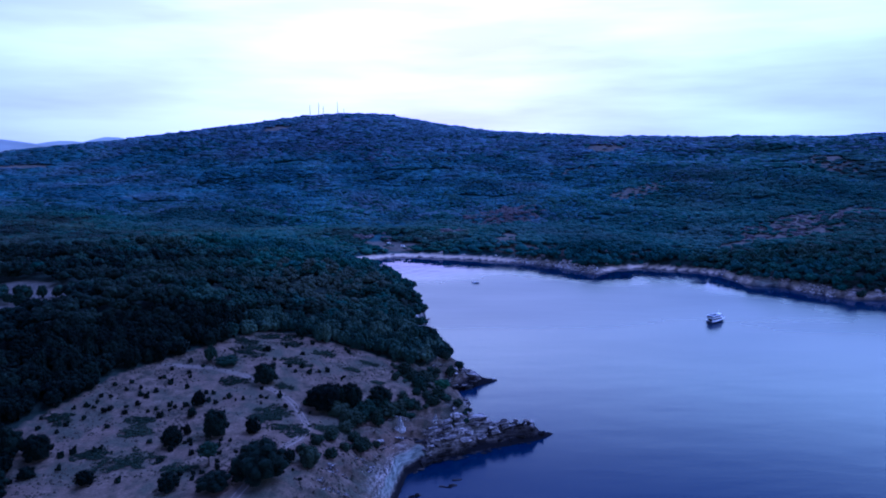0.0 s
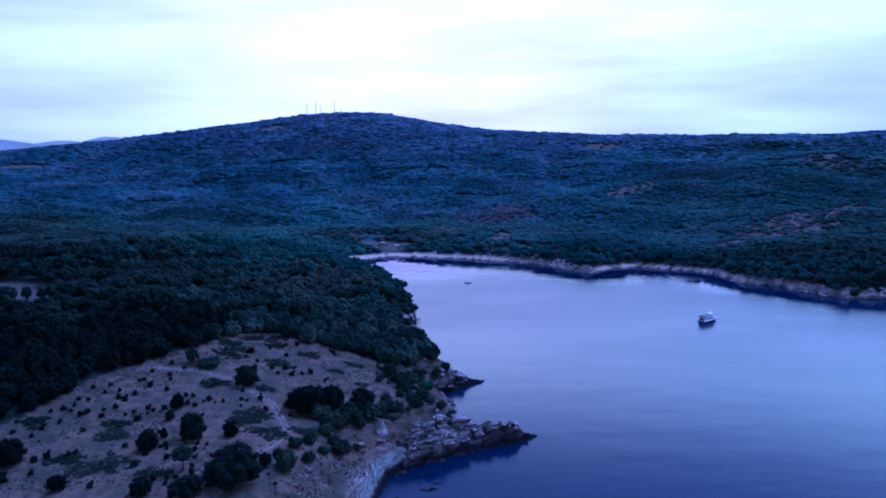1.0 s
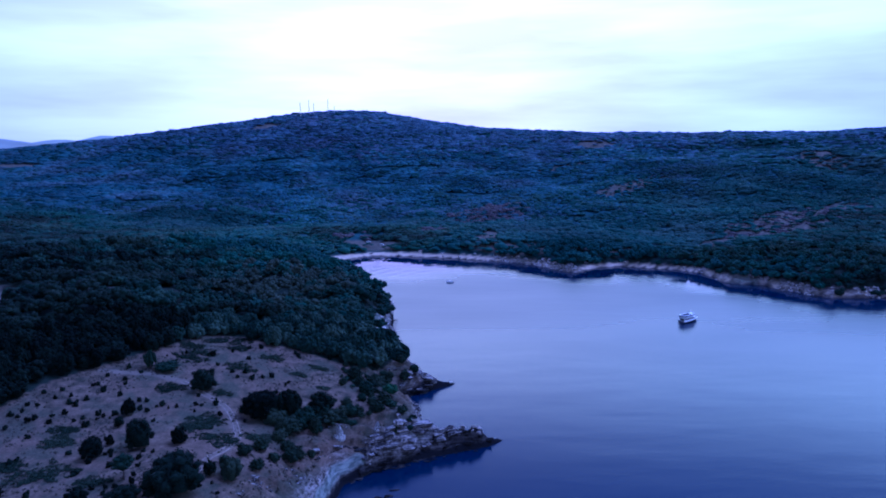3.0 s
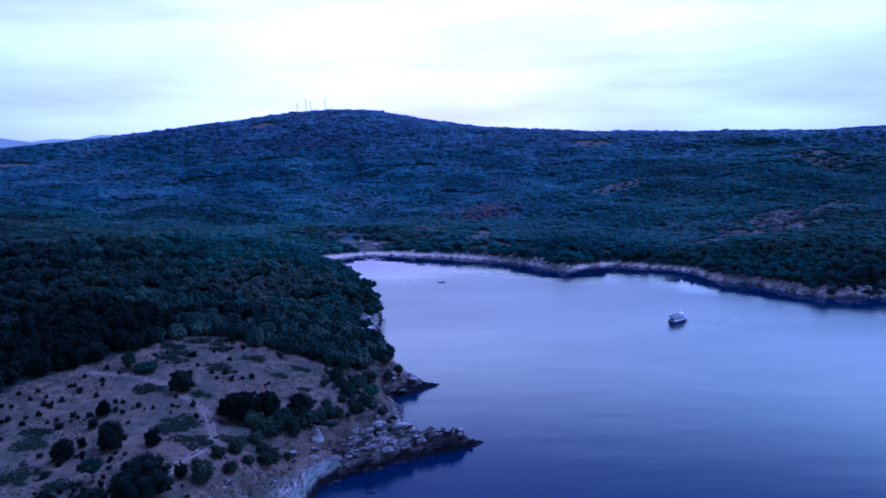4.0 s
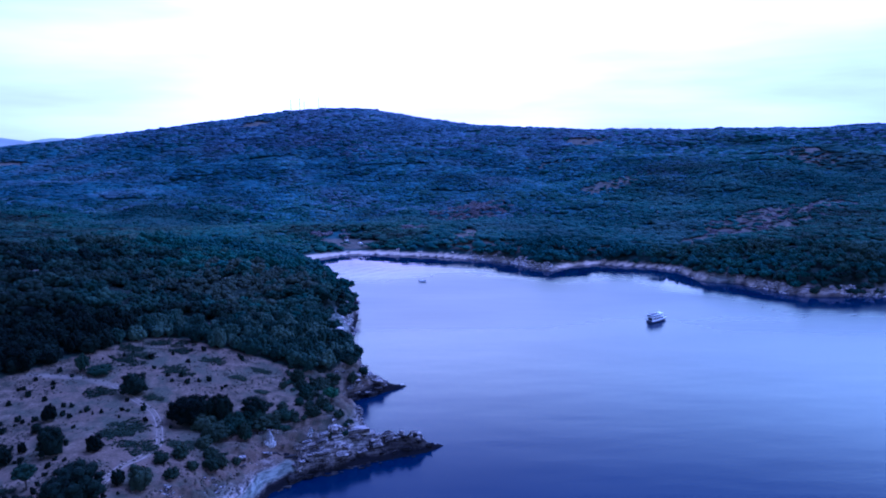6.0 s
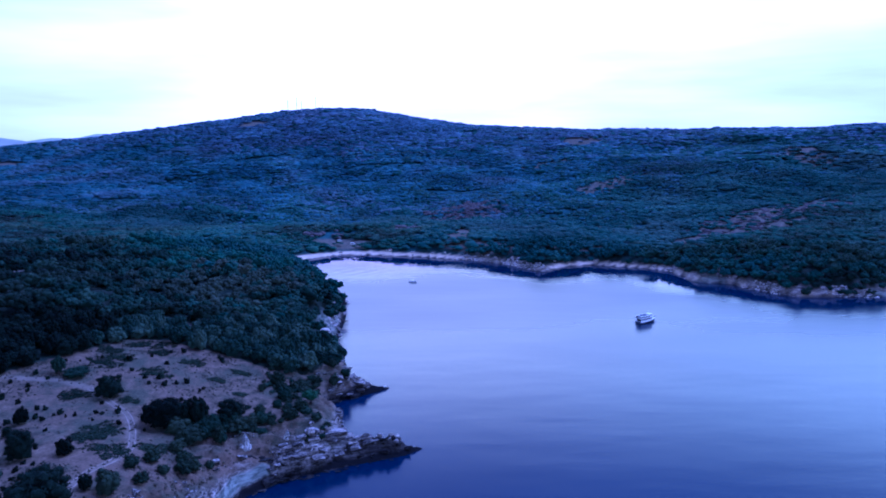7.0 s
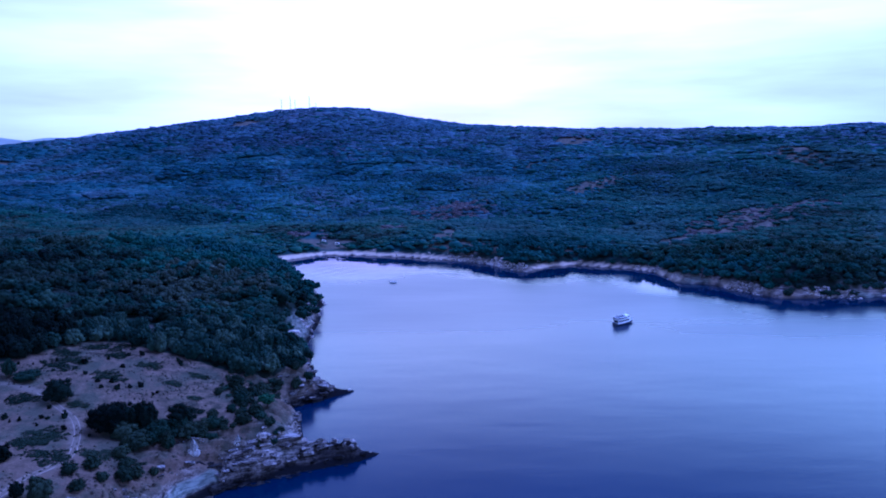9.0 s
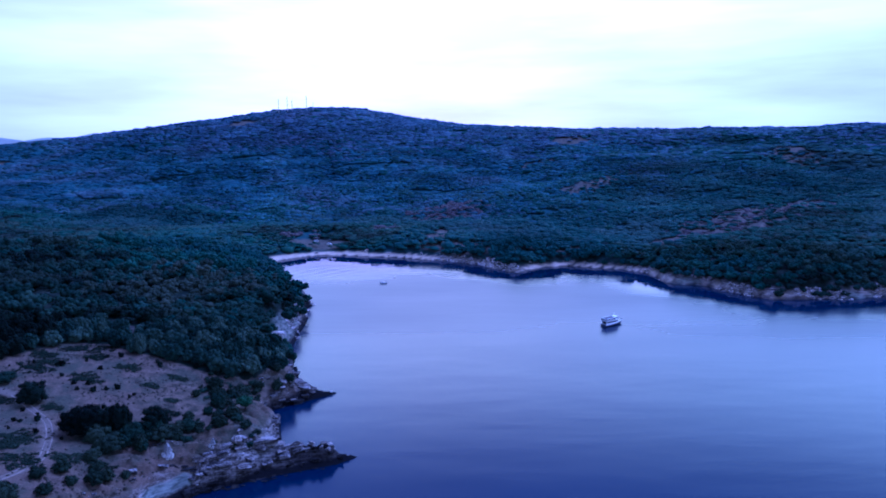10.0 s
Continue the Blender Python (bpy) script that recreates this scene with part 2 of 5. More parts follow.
def water_material():
    mat, nt, p = shader("bay_water", 0.06, 0.5)
    p.inputs["IOR"].default_value = 1.33
    wide = noise_node(nt, 0.006, 4.0)
    nt.links.new(ramp_node(nt, wide, [(0.35, (0.003, 0.01, 0.03)), (0.65, (0.005, 0.014, 0.04))]), p.inputs["Base Color"])
    m = nt.nodes.new("ShaderNodeMapping")
    m.inputs["Scale"].default_value = (0.35, 1.0, 1.0)
    m.inputs["Rotation"].default_value = (0, 0, radians(12))
    nt.links.new(position(nt), m.inputs["Vector"])
    # a breeze ruffles the open bay in lanes; a strip along the shore lies sheltered
    lanes = noise_node(nt, 0.022, 4.0, 0.55, m.outputs["Vector"])
    r = nt.nodes.new("ShaderNodeMapRange")
    r.inputs["From Min"].default_value, r.inputs["From Max"].default_value = 0.38, 0.64
    r.inputs["To Min"].default_value, r.inputs["To Max"].default_value = 0.255, 0.285
    nt.links.new(lanes, r.inputs["Value"])
    ruffled = math_node(nt, "MULTIPLY", r.outputs["Result"], attribute(nt, "open"))
    # the mouth of the bay lies flatter behind the spits
    sheltered = nt.nodes.new("ShaderNodeMapRange")
    sheltered.inputs["From Min"].default_value, sheltered.inputs["From Max"].default_value = 185, 400
    sheltered.inputs["To Min"].default_value, sheltered.inputs["To Max"].default_value = 0.42, 1.0
    ripple = noise_node(nt, 0.55, 4.0, 0.6)
    # the breeze ruffles the mouth of the bay, its head lies sheltered
    axes = nt.nodes.new("ShaderNodeSeparateXYZ")
    nt.links.new(position(nt), axes.inputs[0])
    open_water = nt.nodes.new("ShaderNodeMapRange")
    open_water.inputs["From Min"].default_value, open_water.inputs["From Max"].default_value = 230, 420
    open_water.inputs["To Min"].default_value, open_water.inputs["To Max"].default_value = 0.2, 0.07
    nt.links.new(axes.outputs["Y"], open_water.inputs["Value"])
    nt.links.new(axes.outputs["Y"], sheltered.inputs["Value"])
    ruffled = math_node(nt, "MULTIPLY", ruffled, sheltered.outputs["Result"])
    swell = noise_node(nt, 0.06, 2.0, 0.5, m.outputs["Vector"])
    # long arcs of an old wake that spread from the head of the bay
    sep = nt.nodes.new("ShaderNodeVectorMath")
    sep.operation = "DISTANCE"
    sep.inputs[1].default_value = (40, 450, 0)
    nt.links.new(position(nt), sep.inputs[0])
    reach = sep.outputs["Value"]
    arcs = math_node(nt, "SINE", math_node(nt, "MULTIPLY", math_node(nt, "ADD", reach, math_node(nt, "MULTIPLY", swell, 14.0)), 0.62))
    fade = nt.nodes.new("ShaderNodeMapRange")
    fade.inputs["From Min"].default_value, fade.inputs["From Max"].default_value = 35, 75
    fade.inputs["To Min"].default_value, fade.inputs["To Max"].default_value = 0.0, 0.18
    nt.links.new(reach, fade.inputs["Value"])
    inner = nt.nodes.new("ShaderNodeMapRange")
    inner.inputs["From Min"].default_value, inner.inputs["From Max"].default_value = 462, 490
    nt.links.new(axes.outputs["Y"], inner.inputs["Value"])
    outer = nt.nodes.new("ShaderNodeMapRange")
    outer.inputs["From Min"].default_value, outer.inputs["From Max"].default_value = 545, 505
    nt.links.new(axes.outputs["Y"], outer.inputs["Value"])
    strength = math_node(nt, "MULTIPLY", fade.outputs["Result"], math_node(nt, "MULTIPLY", inner.outputs["Result"], outer.outputs["Result"]))
    arcs = math_node(nt, "MULTIPLY", arcs, strength)
    calmed = math_node(nt, "MULTIPLY", ruffled, math_node(nt, "SUBTRACT", 1.0, math_node(nt, "MULTIPLY", math_node(nt, "ADD", arcs, strength), 0.9), True))
    nt.links.new(math_node(nt, "ADD", calmed, 0.04), p.inputs["Roughness"])
    waves = math_node(nt, "ADD", math_node(nt, "MULTIPLY", ripple, open_water.outputs["Result"]), swell)
    bump_node(nt, p, math_node(nt, "ADD", waves, arcs), 0.35, 0.35)
    return mat


GROUND, WATER = ground_material(), water_material()


# ---------------------------------------------------------------- terrain
NEAR_SHORE = [(-60, -600), (-45, -100), (-25, 80), (-16, 150), (-13.2, 174), (-11.2, 187.5), (-1.5, 197), (6, 200.4),
              (14, 204), (23, 207.5), (33, 211.5), (39, 216.5), (29, 217.5), (17, 217), (12, 226), (8, 240),
              (1, 248), (2, 254), (10, 259), (18, 264.5), (24, 269.5), (15, 269), (9, 272.5), (4, 285), (0, 297),
              (-5, 310), (-8, 328), (-9, 350), (-10, 372), (-11, 381), (-16, 388), (-14, 410), (-25, 432),
              (-33, 459), (-45, 488), (-62, 515), (-76, 543), (-70, 560), (-62, 568)]
FAR_SHORE = [(-45, 580), (-25, 581), (0, 573), (24, 568), (49, 556), (72, 548), (94, 532), (108, 512), (115, 502),
             (122, 500), (137, 517), (159, 524), (183, 514), (199, 508), (212, 496), (216, 480), (216, 462),
             (222, 457), (240, 451), (246, 436), (253, 428), (262, 414), (277, 411), (300, 413), (310, 410),
             (345, 421), (420, 400), (520, 330), (640, 250), (900, 100), (1600, -200)]
SHORE = np.array(NEAR_SHORE + FAR_SHORE, float)
LAND = np.vstack([SHORE, [(6000, -200), (6000, 6000), (-6000, 6000), (-6000, -600)]])


def seg_distance(px, py, line):
    """Distance of points to an open line of corners."""
    best = np.full(px.shape, 1e9)
    for (x0, y0), (x1, y1) in zip(line[:-1], line[1:]):
        dx, dy = x1 - x0, y1 - y0
        k = np.clip(((px - x0) * dx + (py - y0) * dy) / (dx * dx + dy * dy), 0, 1)
        best = np.minimum(best, np.hypot(px - x0 - k * dx, py - y0 - k * dy))
    return best


def inside(px, py, ring):
    hit = np.zeros(px.shape, bool)
    for (x0, y0), (x1, y1) in zip(ring, np.roll(ring, -1, axis=0)):
        if y0 != y1:
            hit ^= ((y0 > py) != (y1 > py)) & (px < (x1 - x0) * (py - y0) / (y1 - y0) + x0)
    return hit


def smooth(e0, e1, v):
    k = np.clip((v - e0) / (e1 - e0), 0, 1)
    return k * k * (3 - 2 * k)


def lattice(ix, iy, seed):
    n = (ix.astype(np.int64) * 374761393 + iy.astype(np.int64) * 668265263 + seed * 1274126177) & 0x7FFFFFFF
    n = ((n ^ (n >> 13)) * 1274126177) & 0x7FFFFFFF
    return ((n ^ (n >> 16)) & 0xFFFF) / 65535.0


def value_noise(x, y, seed=0):
    ix, iy = np.floor(x), np.floor(y)
    fx, fy = x - ix, y - iy
    fx, fy = fx * fx * (3 - 2 * fx), fy * fy * (3 - 2 * fy)
    a, b = lattice(ix, iy, seed), lattice(ix + 1, iy, seed)
    c, d = lattice(ix, iy + 1, seed), lattice(ix + 1, iy + 1, seed)
    return (a + (b - a) * fx) * (1 - fy) + (c + (d - c) * fx) * fy


def fbm(x, y, octaves=4, seed=0):
    out, amp = 0, 0.5
    for k in range(octaves):
        out, x, y, amp = out + amp * value_noise(x, y, seed + k), x * 2.03 + 17, y * 2.03 + 5, amp / 2
    return out - 0.5


def shore_distance(px, py):
    """Metres inland; negative at sea."""
    d = seg_distance(px, py, SHORE)
    return np.where(inside(px, py, LAND), d, -d)


def headland(px, py):
    """1 on the rocky near headland, 0 round the rest of the bay."""
    return (1 - smooth(415, 440, py)) * (1 - smooth(60, 110, px))


def bank_height(px, py):
    """Height of the rock bank behind the waterline."""
    near = headland(px, py)
    right = smooth(212, 240, px)
    return 0.9 + 4.6 * near + 1.7 * right


NEAR_HILLS = [(-60, 210, 45, -7.4), (-100, 170, 50, -12.0), (-10, 215, 25, -15.8), (-130, 240, 60, 7.7), (-60, 290, 50, -15.8),
              (-30, 170, 35, -0.2), (-150, 300, 90, -1.7), (-110, 400, 80, -16.6), (-230, 430, 120, 6.0), (-250, 650, 150, -18.8),
              (-60, 700, 110, -6.3), (100, 680, 90, -15.4), (200, 620, 70, -12.3), (270, 520, 60, -11.3), (370, 600, 110, -11.7),
              (-380, 320, 130, -24.1), (-110, 40, 90, -27.4), (-300, 100, 140, -12.7), (-40, 605, 30, -12.0), (2, 272, 13, -9.0),
              (-17, 257, 14, -5.0), (264, 449, 20, -7.0), (-105, 297, 25, 5.0), (-172, 266, 25, -5.0), (-215, 336, 25, 4.5)]
FAR_HILLS = [(-420, 850, 200, -16.2), (-180, 950, 160, -0.6), (0, 900, 130, -17.8), (200, 850, 120, 1.1), (370, 840, 130, -3.5),
             (520, 800, 140, -4.9), (-220, 1450, 230, 54.8), (-60, 1230, 150, 12.9), (150, 1150, 180, 10.6), (350, 1200, 180, 21.2),
             (600, 1080, 200, 38.0), (-480, 1450, 150, 11.1), (-700, 1480, 170, 29.5), (-200, 1900, 350, 114.1),
             (500, 1700, 350, 44.0), (800, 700, 250, -3.6), (950, 1050, 220, 46.1), (-950, 1500, 170, 29.0),
             (250, 2000, 260, -57.8), (150, 1330, 110, 12.8)]
MEADOW = np.array([(-220, -60), (-170, 90), (-134, 150), (-122, 172), (-117, 184), (-111, 196), (-107.5, 208), (-98, 222),
                   (-89.5, 236), (-80.5, 252), (-75, 261), (-62, 263), (-49, 257.5), (-38, 257), (-27, 255), (-17, 254), (-8, 261),
                   (0, 267), (2, 285), (2, 297), (60, 300), (80, 150), (0, -60)], float)
# openings in the woods: centre, half-length, half-width, turn in degrees, share of trees left
OPENINGS = [(-206, 305, 38, 14, 0, 0.0), (-180, 268, 22, 28, 0, 0.0), (-158, 303, 48, 7, -6, 0.0), (-225, 381, 70, 8, -5, 0.0), (-66, 288, 17, 5, 4, 0.0),
            (60, 612, 12, 26, -8, 0.05), (250, 814, 66, 19, 32, 0.42), (525, 888, 30, 60, 0, 0.4), (276, 1108, 38, 30, -28, 0.12), (250, 546, 30, 9, 22, 0.12),
            (340, 608, 120, 34, 33, 0.6), (-775, 1213, 70, 20, 0, 0.0), (-46, 606, 30, 17, 5, 0.12), (78, 566, 42, 12, -26, 0.5), (190, 985, 40, 14, 10, 0.5),
            (430, 672, 60, 10, 30, 0.6), (160, 545, 30, 8, -10, 0.6), (-11, 330, 5, 22, 3, 0.0), (-340, 1376, 34, 34, 20, 0.1), (332, 415, 40, 6, 10, 0.15)]
# stands of parched brown trees: centre and radii
PARCHED = [(70, 735, 48, 42), (345, 612, 118, 36), (12, 655, 20, 14), (-66, 628, 24, 18), (300, 590, 36, 14)]


# narrow treeless strips whose dark floor stands in for the shade of folds
SHADE_GAPS = [(-380, 863, 44, 9, 0), (-150, 372, 70, 5, 8), (-60, 430, 40, 4, -30), (-230, 470, 60, 5, 5), (-330, 640, 60, 6, -5), (180, 700, 40, 5, 20),
         (-120, 800, 60, 6, 10), (330, 720, 50, 6, 25), (60, 860, 50, 6, -10), (430, 860, 50, 6, 10), (-60, 1030, 60, 8, 5), (-250, 1120, 60, 8, 12)]


# forest fronts whose shade is painted in by blackened leaves
SHADED_FRONTS = [(-185, 334, 95, 20, -5), (-235, 408, 100, 22, -4), (-150, 215, 45, 70, 0), (-60, 297, 26, 9, 0)]


def in_ellipse(px, py, spec):
    x, y, a, b, turn = spec[:5]
    c, s = math.cos(radians(turn)), math.sin(radians(turn))
    u, v = (px - x) * c + (py - y) * s, (py - y) * c - (px - x) * s
    return (u / a) ** 2 + (v / b) ** 2


PATH_LINE = [(-97.3, 219.1), (-80.8, 221.5), (-69.1, 218.4), (-56.8, 208.9), (-51.0, 204.6), (-46.4, 198.2), (-42.8, 190.5), (-40.6, 184.2),
             (-41.4, 176.8), (-44.0, 170.0), (-44.8, 161.1), (-48, 150), (-50, 138)]


def height_at(px, py, d=None):
    d = shore_distance(px, py) if d is None else d
    inland = np.maximum(d, 0)
    hills = np.full(px.shape, 41.7)
    for x, y, s, amp in NEAR_HILLS + FAR_HILLS:
        hills = hills + amp * np.exp(-((px - x) ** 2 + (py - y) ** 2) / (2 * s * s))
    far = smooth(350, 900, py)
    rough = fbm(px / 45, py / 45, 4, 3) * (2.0 + 4 * far) + far * fbm(px / 160, py / 160, 3, 9) * 12
    rough = rough + smooth(600, 760, py) * (1 - smooth(1000, 1150, py)) * (fbm(px / 120 + py / 260, py / 90, 3, 15) * 30)
    wood = np.where(inside(px, py, MEADOW), 0.0, smooth(3, 40, seg_distance(px, py, MEADOW[1:20])))
    rough = (rough + wood * (1 - far) * fbm(px / 38, py / 30, 3, 13) * 11) * smooth(15, 70, d)
    slab = (px < -5) * (1 - smooth(5, 9, d)) * (1 - smooth(196, 200, py)) * smooth(150, 165, py)
    meadow = fbm(px / 7, py / 7, 3, 21) * 0.7
    # the rock rim breaks off steeply to the water
    cliff = headland(px, py) * np.where(slab > 0, 0, 1) * smooth(184, 192, py) * (1 - smooth(300, 310, py))
    z = (hills + rough) * (1 - np.exp(-inland / (30 + 30 * np.maximum(smooth(430, 480, py), smooth(60, 110, px))))) + bank_height(px, py) * (1 - np.exp(-inland / (5 - 3.6 * cliff))) + meadow * smooth(2, 10, d)
    # ledges and gullies of the rocky rim, beds running out to sea
    rim = smooth(-3, 3, d) * (1 - smooth(10, 24, d)) * headland(px, py)
    u, v = px * 0.96 + py * 0.28, py * 0.96 - px * 0.28
    ledge = np.abs(fbm(u / 11, v / 2.2, 4, 31)) * 8.0 - 1.3 + fbm(px / 3.1, py / 3.1, 3, 37) * 2.4
    z = z + (1 - 0.9 * slab) * rim * ledge * np.clip(0.35 + inland / 6, 0, 1.2)
    # the two spits are low: a wave-cut shelf round a ragged crest
    low = headland(px, py) * np.maximum(smooth(4, 12, px) * (1 - smooth(222, 230, py)), smooth(4, 9, px) * smooth(246, 254, py) * (1 - smooth(296, 304, py)))
    z = z * (1 - low * (0.7 - 0.38 * smooth(0.6, 4.0, inland + ledge * 0.5)))
    rim2 = smooth(-2, 2, d) * (1 - smooth(6, 14, d)) * (1 - headland(px, py))
    z = z + rim2 * fbm(px / 6, py / 6, 3, 41) * 2.0
    return np.where(d > 0, np.maximum(z, -0.3 + np.minimum(inland, 4) * 0.25), np.maximum(-12.0, d * 0.35) + rim * np.maximum(ledge, -1) * 0.5)


def mesh_object(name, verts, faces, mat, parent=None, smooth_faces=False, tone=None):
    """A mesh object from arrays of corners and equal-sided faces; tone: a shade for each corner."""
    me = bpy.data.meshes.new(name)
    verts, faces = np.asarray(verts, np.float32), np.asarray(faces, np.int32)
    n, sides = faces.shape
    me.vertices.add(len(verts))
    me.vertices.foreach_set("co", verts.ravel())
    me.loops.add(n * sides)
    me.loops.foreach_set("vertex_index", faces.ravel())
    me.polygons.add(n)
    me.polygons.foreach_set("loop_start", np.arange(0, n * sides, sides, dtype=np.int32))
    me.polygons.foreach_set("use_smooth", np.full(n, bool(smooth_faces)))
    me.update(calc_edges=True)
    me.materials.append(mat)
    if tone is not None:
        me.attributes.new("tone", "FLOAT", "POINT").data.foreach_set("value", np.asarray(tone, np.float32))
    ob = new(name, me)
    ob.parent = parent
    return ob


def steps(*runs):
    """Coordinates from runs of (start, end, step)."""
    return np.unique(np.round(np.concatenate([np.arange(a, b, s) for a, b, s in runs]), 3))


XS = steps((-4500, -1400, 150), (-1400, -400, 25), (-400, -140, 8), (-140, -20, 1.6), (-20, 44, 0.6), (44, 360, 4), (360, 1000, 20), (1000, 4501, 125))
YS = steps((-1500, 100, 80), (100, 150, 4), (150, 300, 0.7), (300, 600, 3), (600, 760, 6), (760, 1700, 15), (1700, 4501, 140))
GX, GY = np.meshgrid(XS, YS)
SHORE_D = shore_distance(GX, GY)
GZ = height_at(GX, GY, SHORE_D)


def ground_z(px, py):
    """Height of the ground sheet itself."""
    i = np.clip(np.searchsorted(XS, px) - 1, 0, len(XS) - 2)
    j = np.clip(np.searchsorted(YS, py) - 1, 0, len(YS) - 2)
    u, v = (px - XS[i]) / (XS[i + 1] - XS[i]), (py - YS[j]) / (YS[j + 1] - YS[j])
    return (GZ[j, i] * (1 - u) + GZ[j, i + 1] * u) * (1 - v) + (GZ[j + 1, i] * (1 - u) + GZ[j + 1, i + 1] * u) * v


def build_ground():
    rows, cols = GX.shape
    idx = np.arange(rows * cols).reshape(rows, cols)
    quads = np.stack([idx[:-1, :-1], idx[:-1, 1:], idx[1:, 1:], idx[1:, :-1]], -1).reshape(-1, 4)
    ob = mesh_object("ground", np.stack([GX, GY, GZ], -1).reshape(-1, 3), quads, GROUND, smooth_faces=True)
    d, wob = SHORE_D, fbm(GX / 9, GY / 9, 4, 51) * 2
    near = headland(GX, GY)
    beach = np.clip(smooth(505, 530, GY) * (1 - smooth(60, 100, GX)) + (GX > 125) * (GX < 222) * (GY > 455) + 0.7 * (GY > 380) * (GX > 40) * smooth(-0.3, 0.5, wob), 0, 1)
    edge = np.where(near > 0.5, 3.2 + 3.5 * smooth(4, 12, GX) - 3.5 * smooth(222, 228, GY) * (1 - smooth(254, 260, GY)), np.where(GX > 215, 4.5, 2.0)) + wob * 4
    grid = {
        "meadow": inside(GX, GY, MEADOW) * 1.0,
        # mask of the haze painted on the far woodland floor
        "floor_haze": smooth(480, 640, GY + 60 * wob),
        "bare": np.zeros_like(d),
        "trodden": 1 - smooth(0.5, 2.0, seg_distance(GX, GY, PATH_LINE) + wob * 0.9),
        "rocky": np.where(near > 0.5, 1 - smooth(edge, edge + 5, d), 1 - smooth(edge, edge + 4, d)) * (d > -4) * (1 - 0.55 * (GX < 9) * smooth(246, 252, GY) * (1 - smooth(296, 302, GY))),
        "sandy": beach * (1 - smooth(2.6 + 0.6 * (GX < 60) + 1.2 * (GX < 0), 4.4 + 1.2 * (GX < 60) + 2.2 * (GX < 0), d + wob * 0.6)) * smooth(-1, 1.0, d),
        "pale": 0.6 * (1 - smooth(0.6, 1.2, in_ellipse(GX, GY, (-11, 338, 8, 26, 3)) + wob * 0.4)) + 0.95 * (1 - smooth(0.6, 1.2, in_ellipse(GX, GY, (325, 412, 46, 4.5, 10)) + wob * 0.5)) + 0.8 * (1 - smooth(0.6, 1.2, in_ellipse(GX, GY, (228, 457, 12, 4, -15)) + wob * 0.5)) + 0.2 * (1 - smooth(0.5, 1.2, in_ellipse(GX, GY, (10, 214, 9, 8, 10)) + wob * 0.8)) * (d > 0.8) + (GX < -5) * (1 - smooth(3.3, 3.8, d + wob * 1.7)) * (1 - smooth(196, 198, GY)) * smooth(160, 175, GY) * smooth(1.2, 2.0, d + wob * 0.8),
        # wet band at the waterline, raised higher to paint in undercut shade
        "wet": 1 - smooth(-0.15 + near * 1.85, 0.3 + near * 3.7, GZ + wob * (0.3 + 1.3 * near)),
    }
    # the outer spits are darkened in ragged patches
    spit = smooth(11, 17, GX) * (GY < 300) * near
    grid["wet"] = np.maximum(grid["wet"], 0.8 * spit * smooth(-0.1, 0.12, 0.2 - wob * 0.3))
    # the white slab is kept out of the dark band down to a sharp edge
    grid["wet"] = grid["wet"] * (1 - (GX < -5) * (GY < 200) * smooth(0.2, 0.6, grid["pale"]) * smooth(0.2, 1.1, d))
    for spec in OPENINGS:
        grid["bare"] = np.maximum(grid["bare"], 1 - smooth(0.7, 1.3, in_ellipse(GX, GY, spec) + wob * 0.3))
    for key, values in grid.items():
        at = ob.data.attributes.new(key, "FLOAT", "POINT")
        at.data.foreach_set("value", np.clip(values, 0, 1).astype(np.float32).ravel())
    tagged(ob, "dry grass headland and wooded hills round a bay", "ground", kind="structure")


def build_water():
    gx, gy = np.meshgrid(steps((-4500, -150, 435), (-150, 460, 5), (460, 4501, 404)), steps((-1500, 120, 180), (120, 600, 4), (600, 4501, 390)))
    idx = np.arange(gx.size).reshape(gx.shape)
    quads = np.stack([idx[:-1, :-1], idx[:-1, 1:], idx[1:, 1:], idx[1:, :-1]], -1).reshape(-1, 4)
    ob = mesh_object("water", np.stack([gx, gy, gx * 0], -1).reshape(-1, 3), quads, WATER)
    off = seg_distance(gx, gy, FAR_SHORE) + fbm(gx / 60, gy / 9, 3, 131) * 34
    at = ob.data.attributes.new("open", "FLOAT", "POINT")
    at.data.foreach_set("value", smooth(6, 46, off / (1 + 1.7 * (1 - smooth(-20, 70, gx)))).astype(np.float32).ravel())
    tagged(ob, "calm blue bay water reflecting a pale sky", "water", kind="structure")


build_ground()
build_water()


# ---------------------------------------------------------------- woods
def icosphere():
    g = (1 + 5 ** 0.5) / 2
    v = np.array([(-1, g, 0), (1, g, 0), (-1, -g, 0), (1, -g, 0), (0, -1, g), (0, 1, g), (0, -1, -g), (0, 1, -g),
                  (g, 0, -1), (g, 0, 1), (-g, 0, -1), (-g, 0, 1)]) / math.hypot(1, g)
    f = [(a, b, c) for a in range(12) for b in range(12) for c in range(12) if a < b and a < c and b != c
         and np.dot(np.cross(v[b] - v[a], v[c] - v[a]), v[a]) > 0
         and max(np.linalg.norm(v[a] - v[b]), np.linalg.norm(v[b] - v[c]), np.linalg.norm(v[c] - v[a])) < 1.06]
    return v, np.array(f)


ICO_V, ICO_F = icosphere()


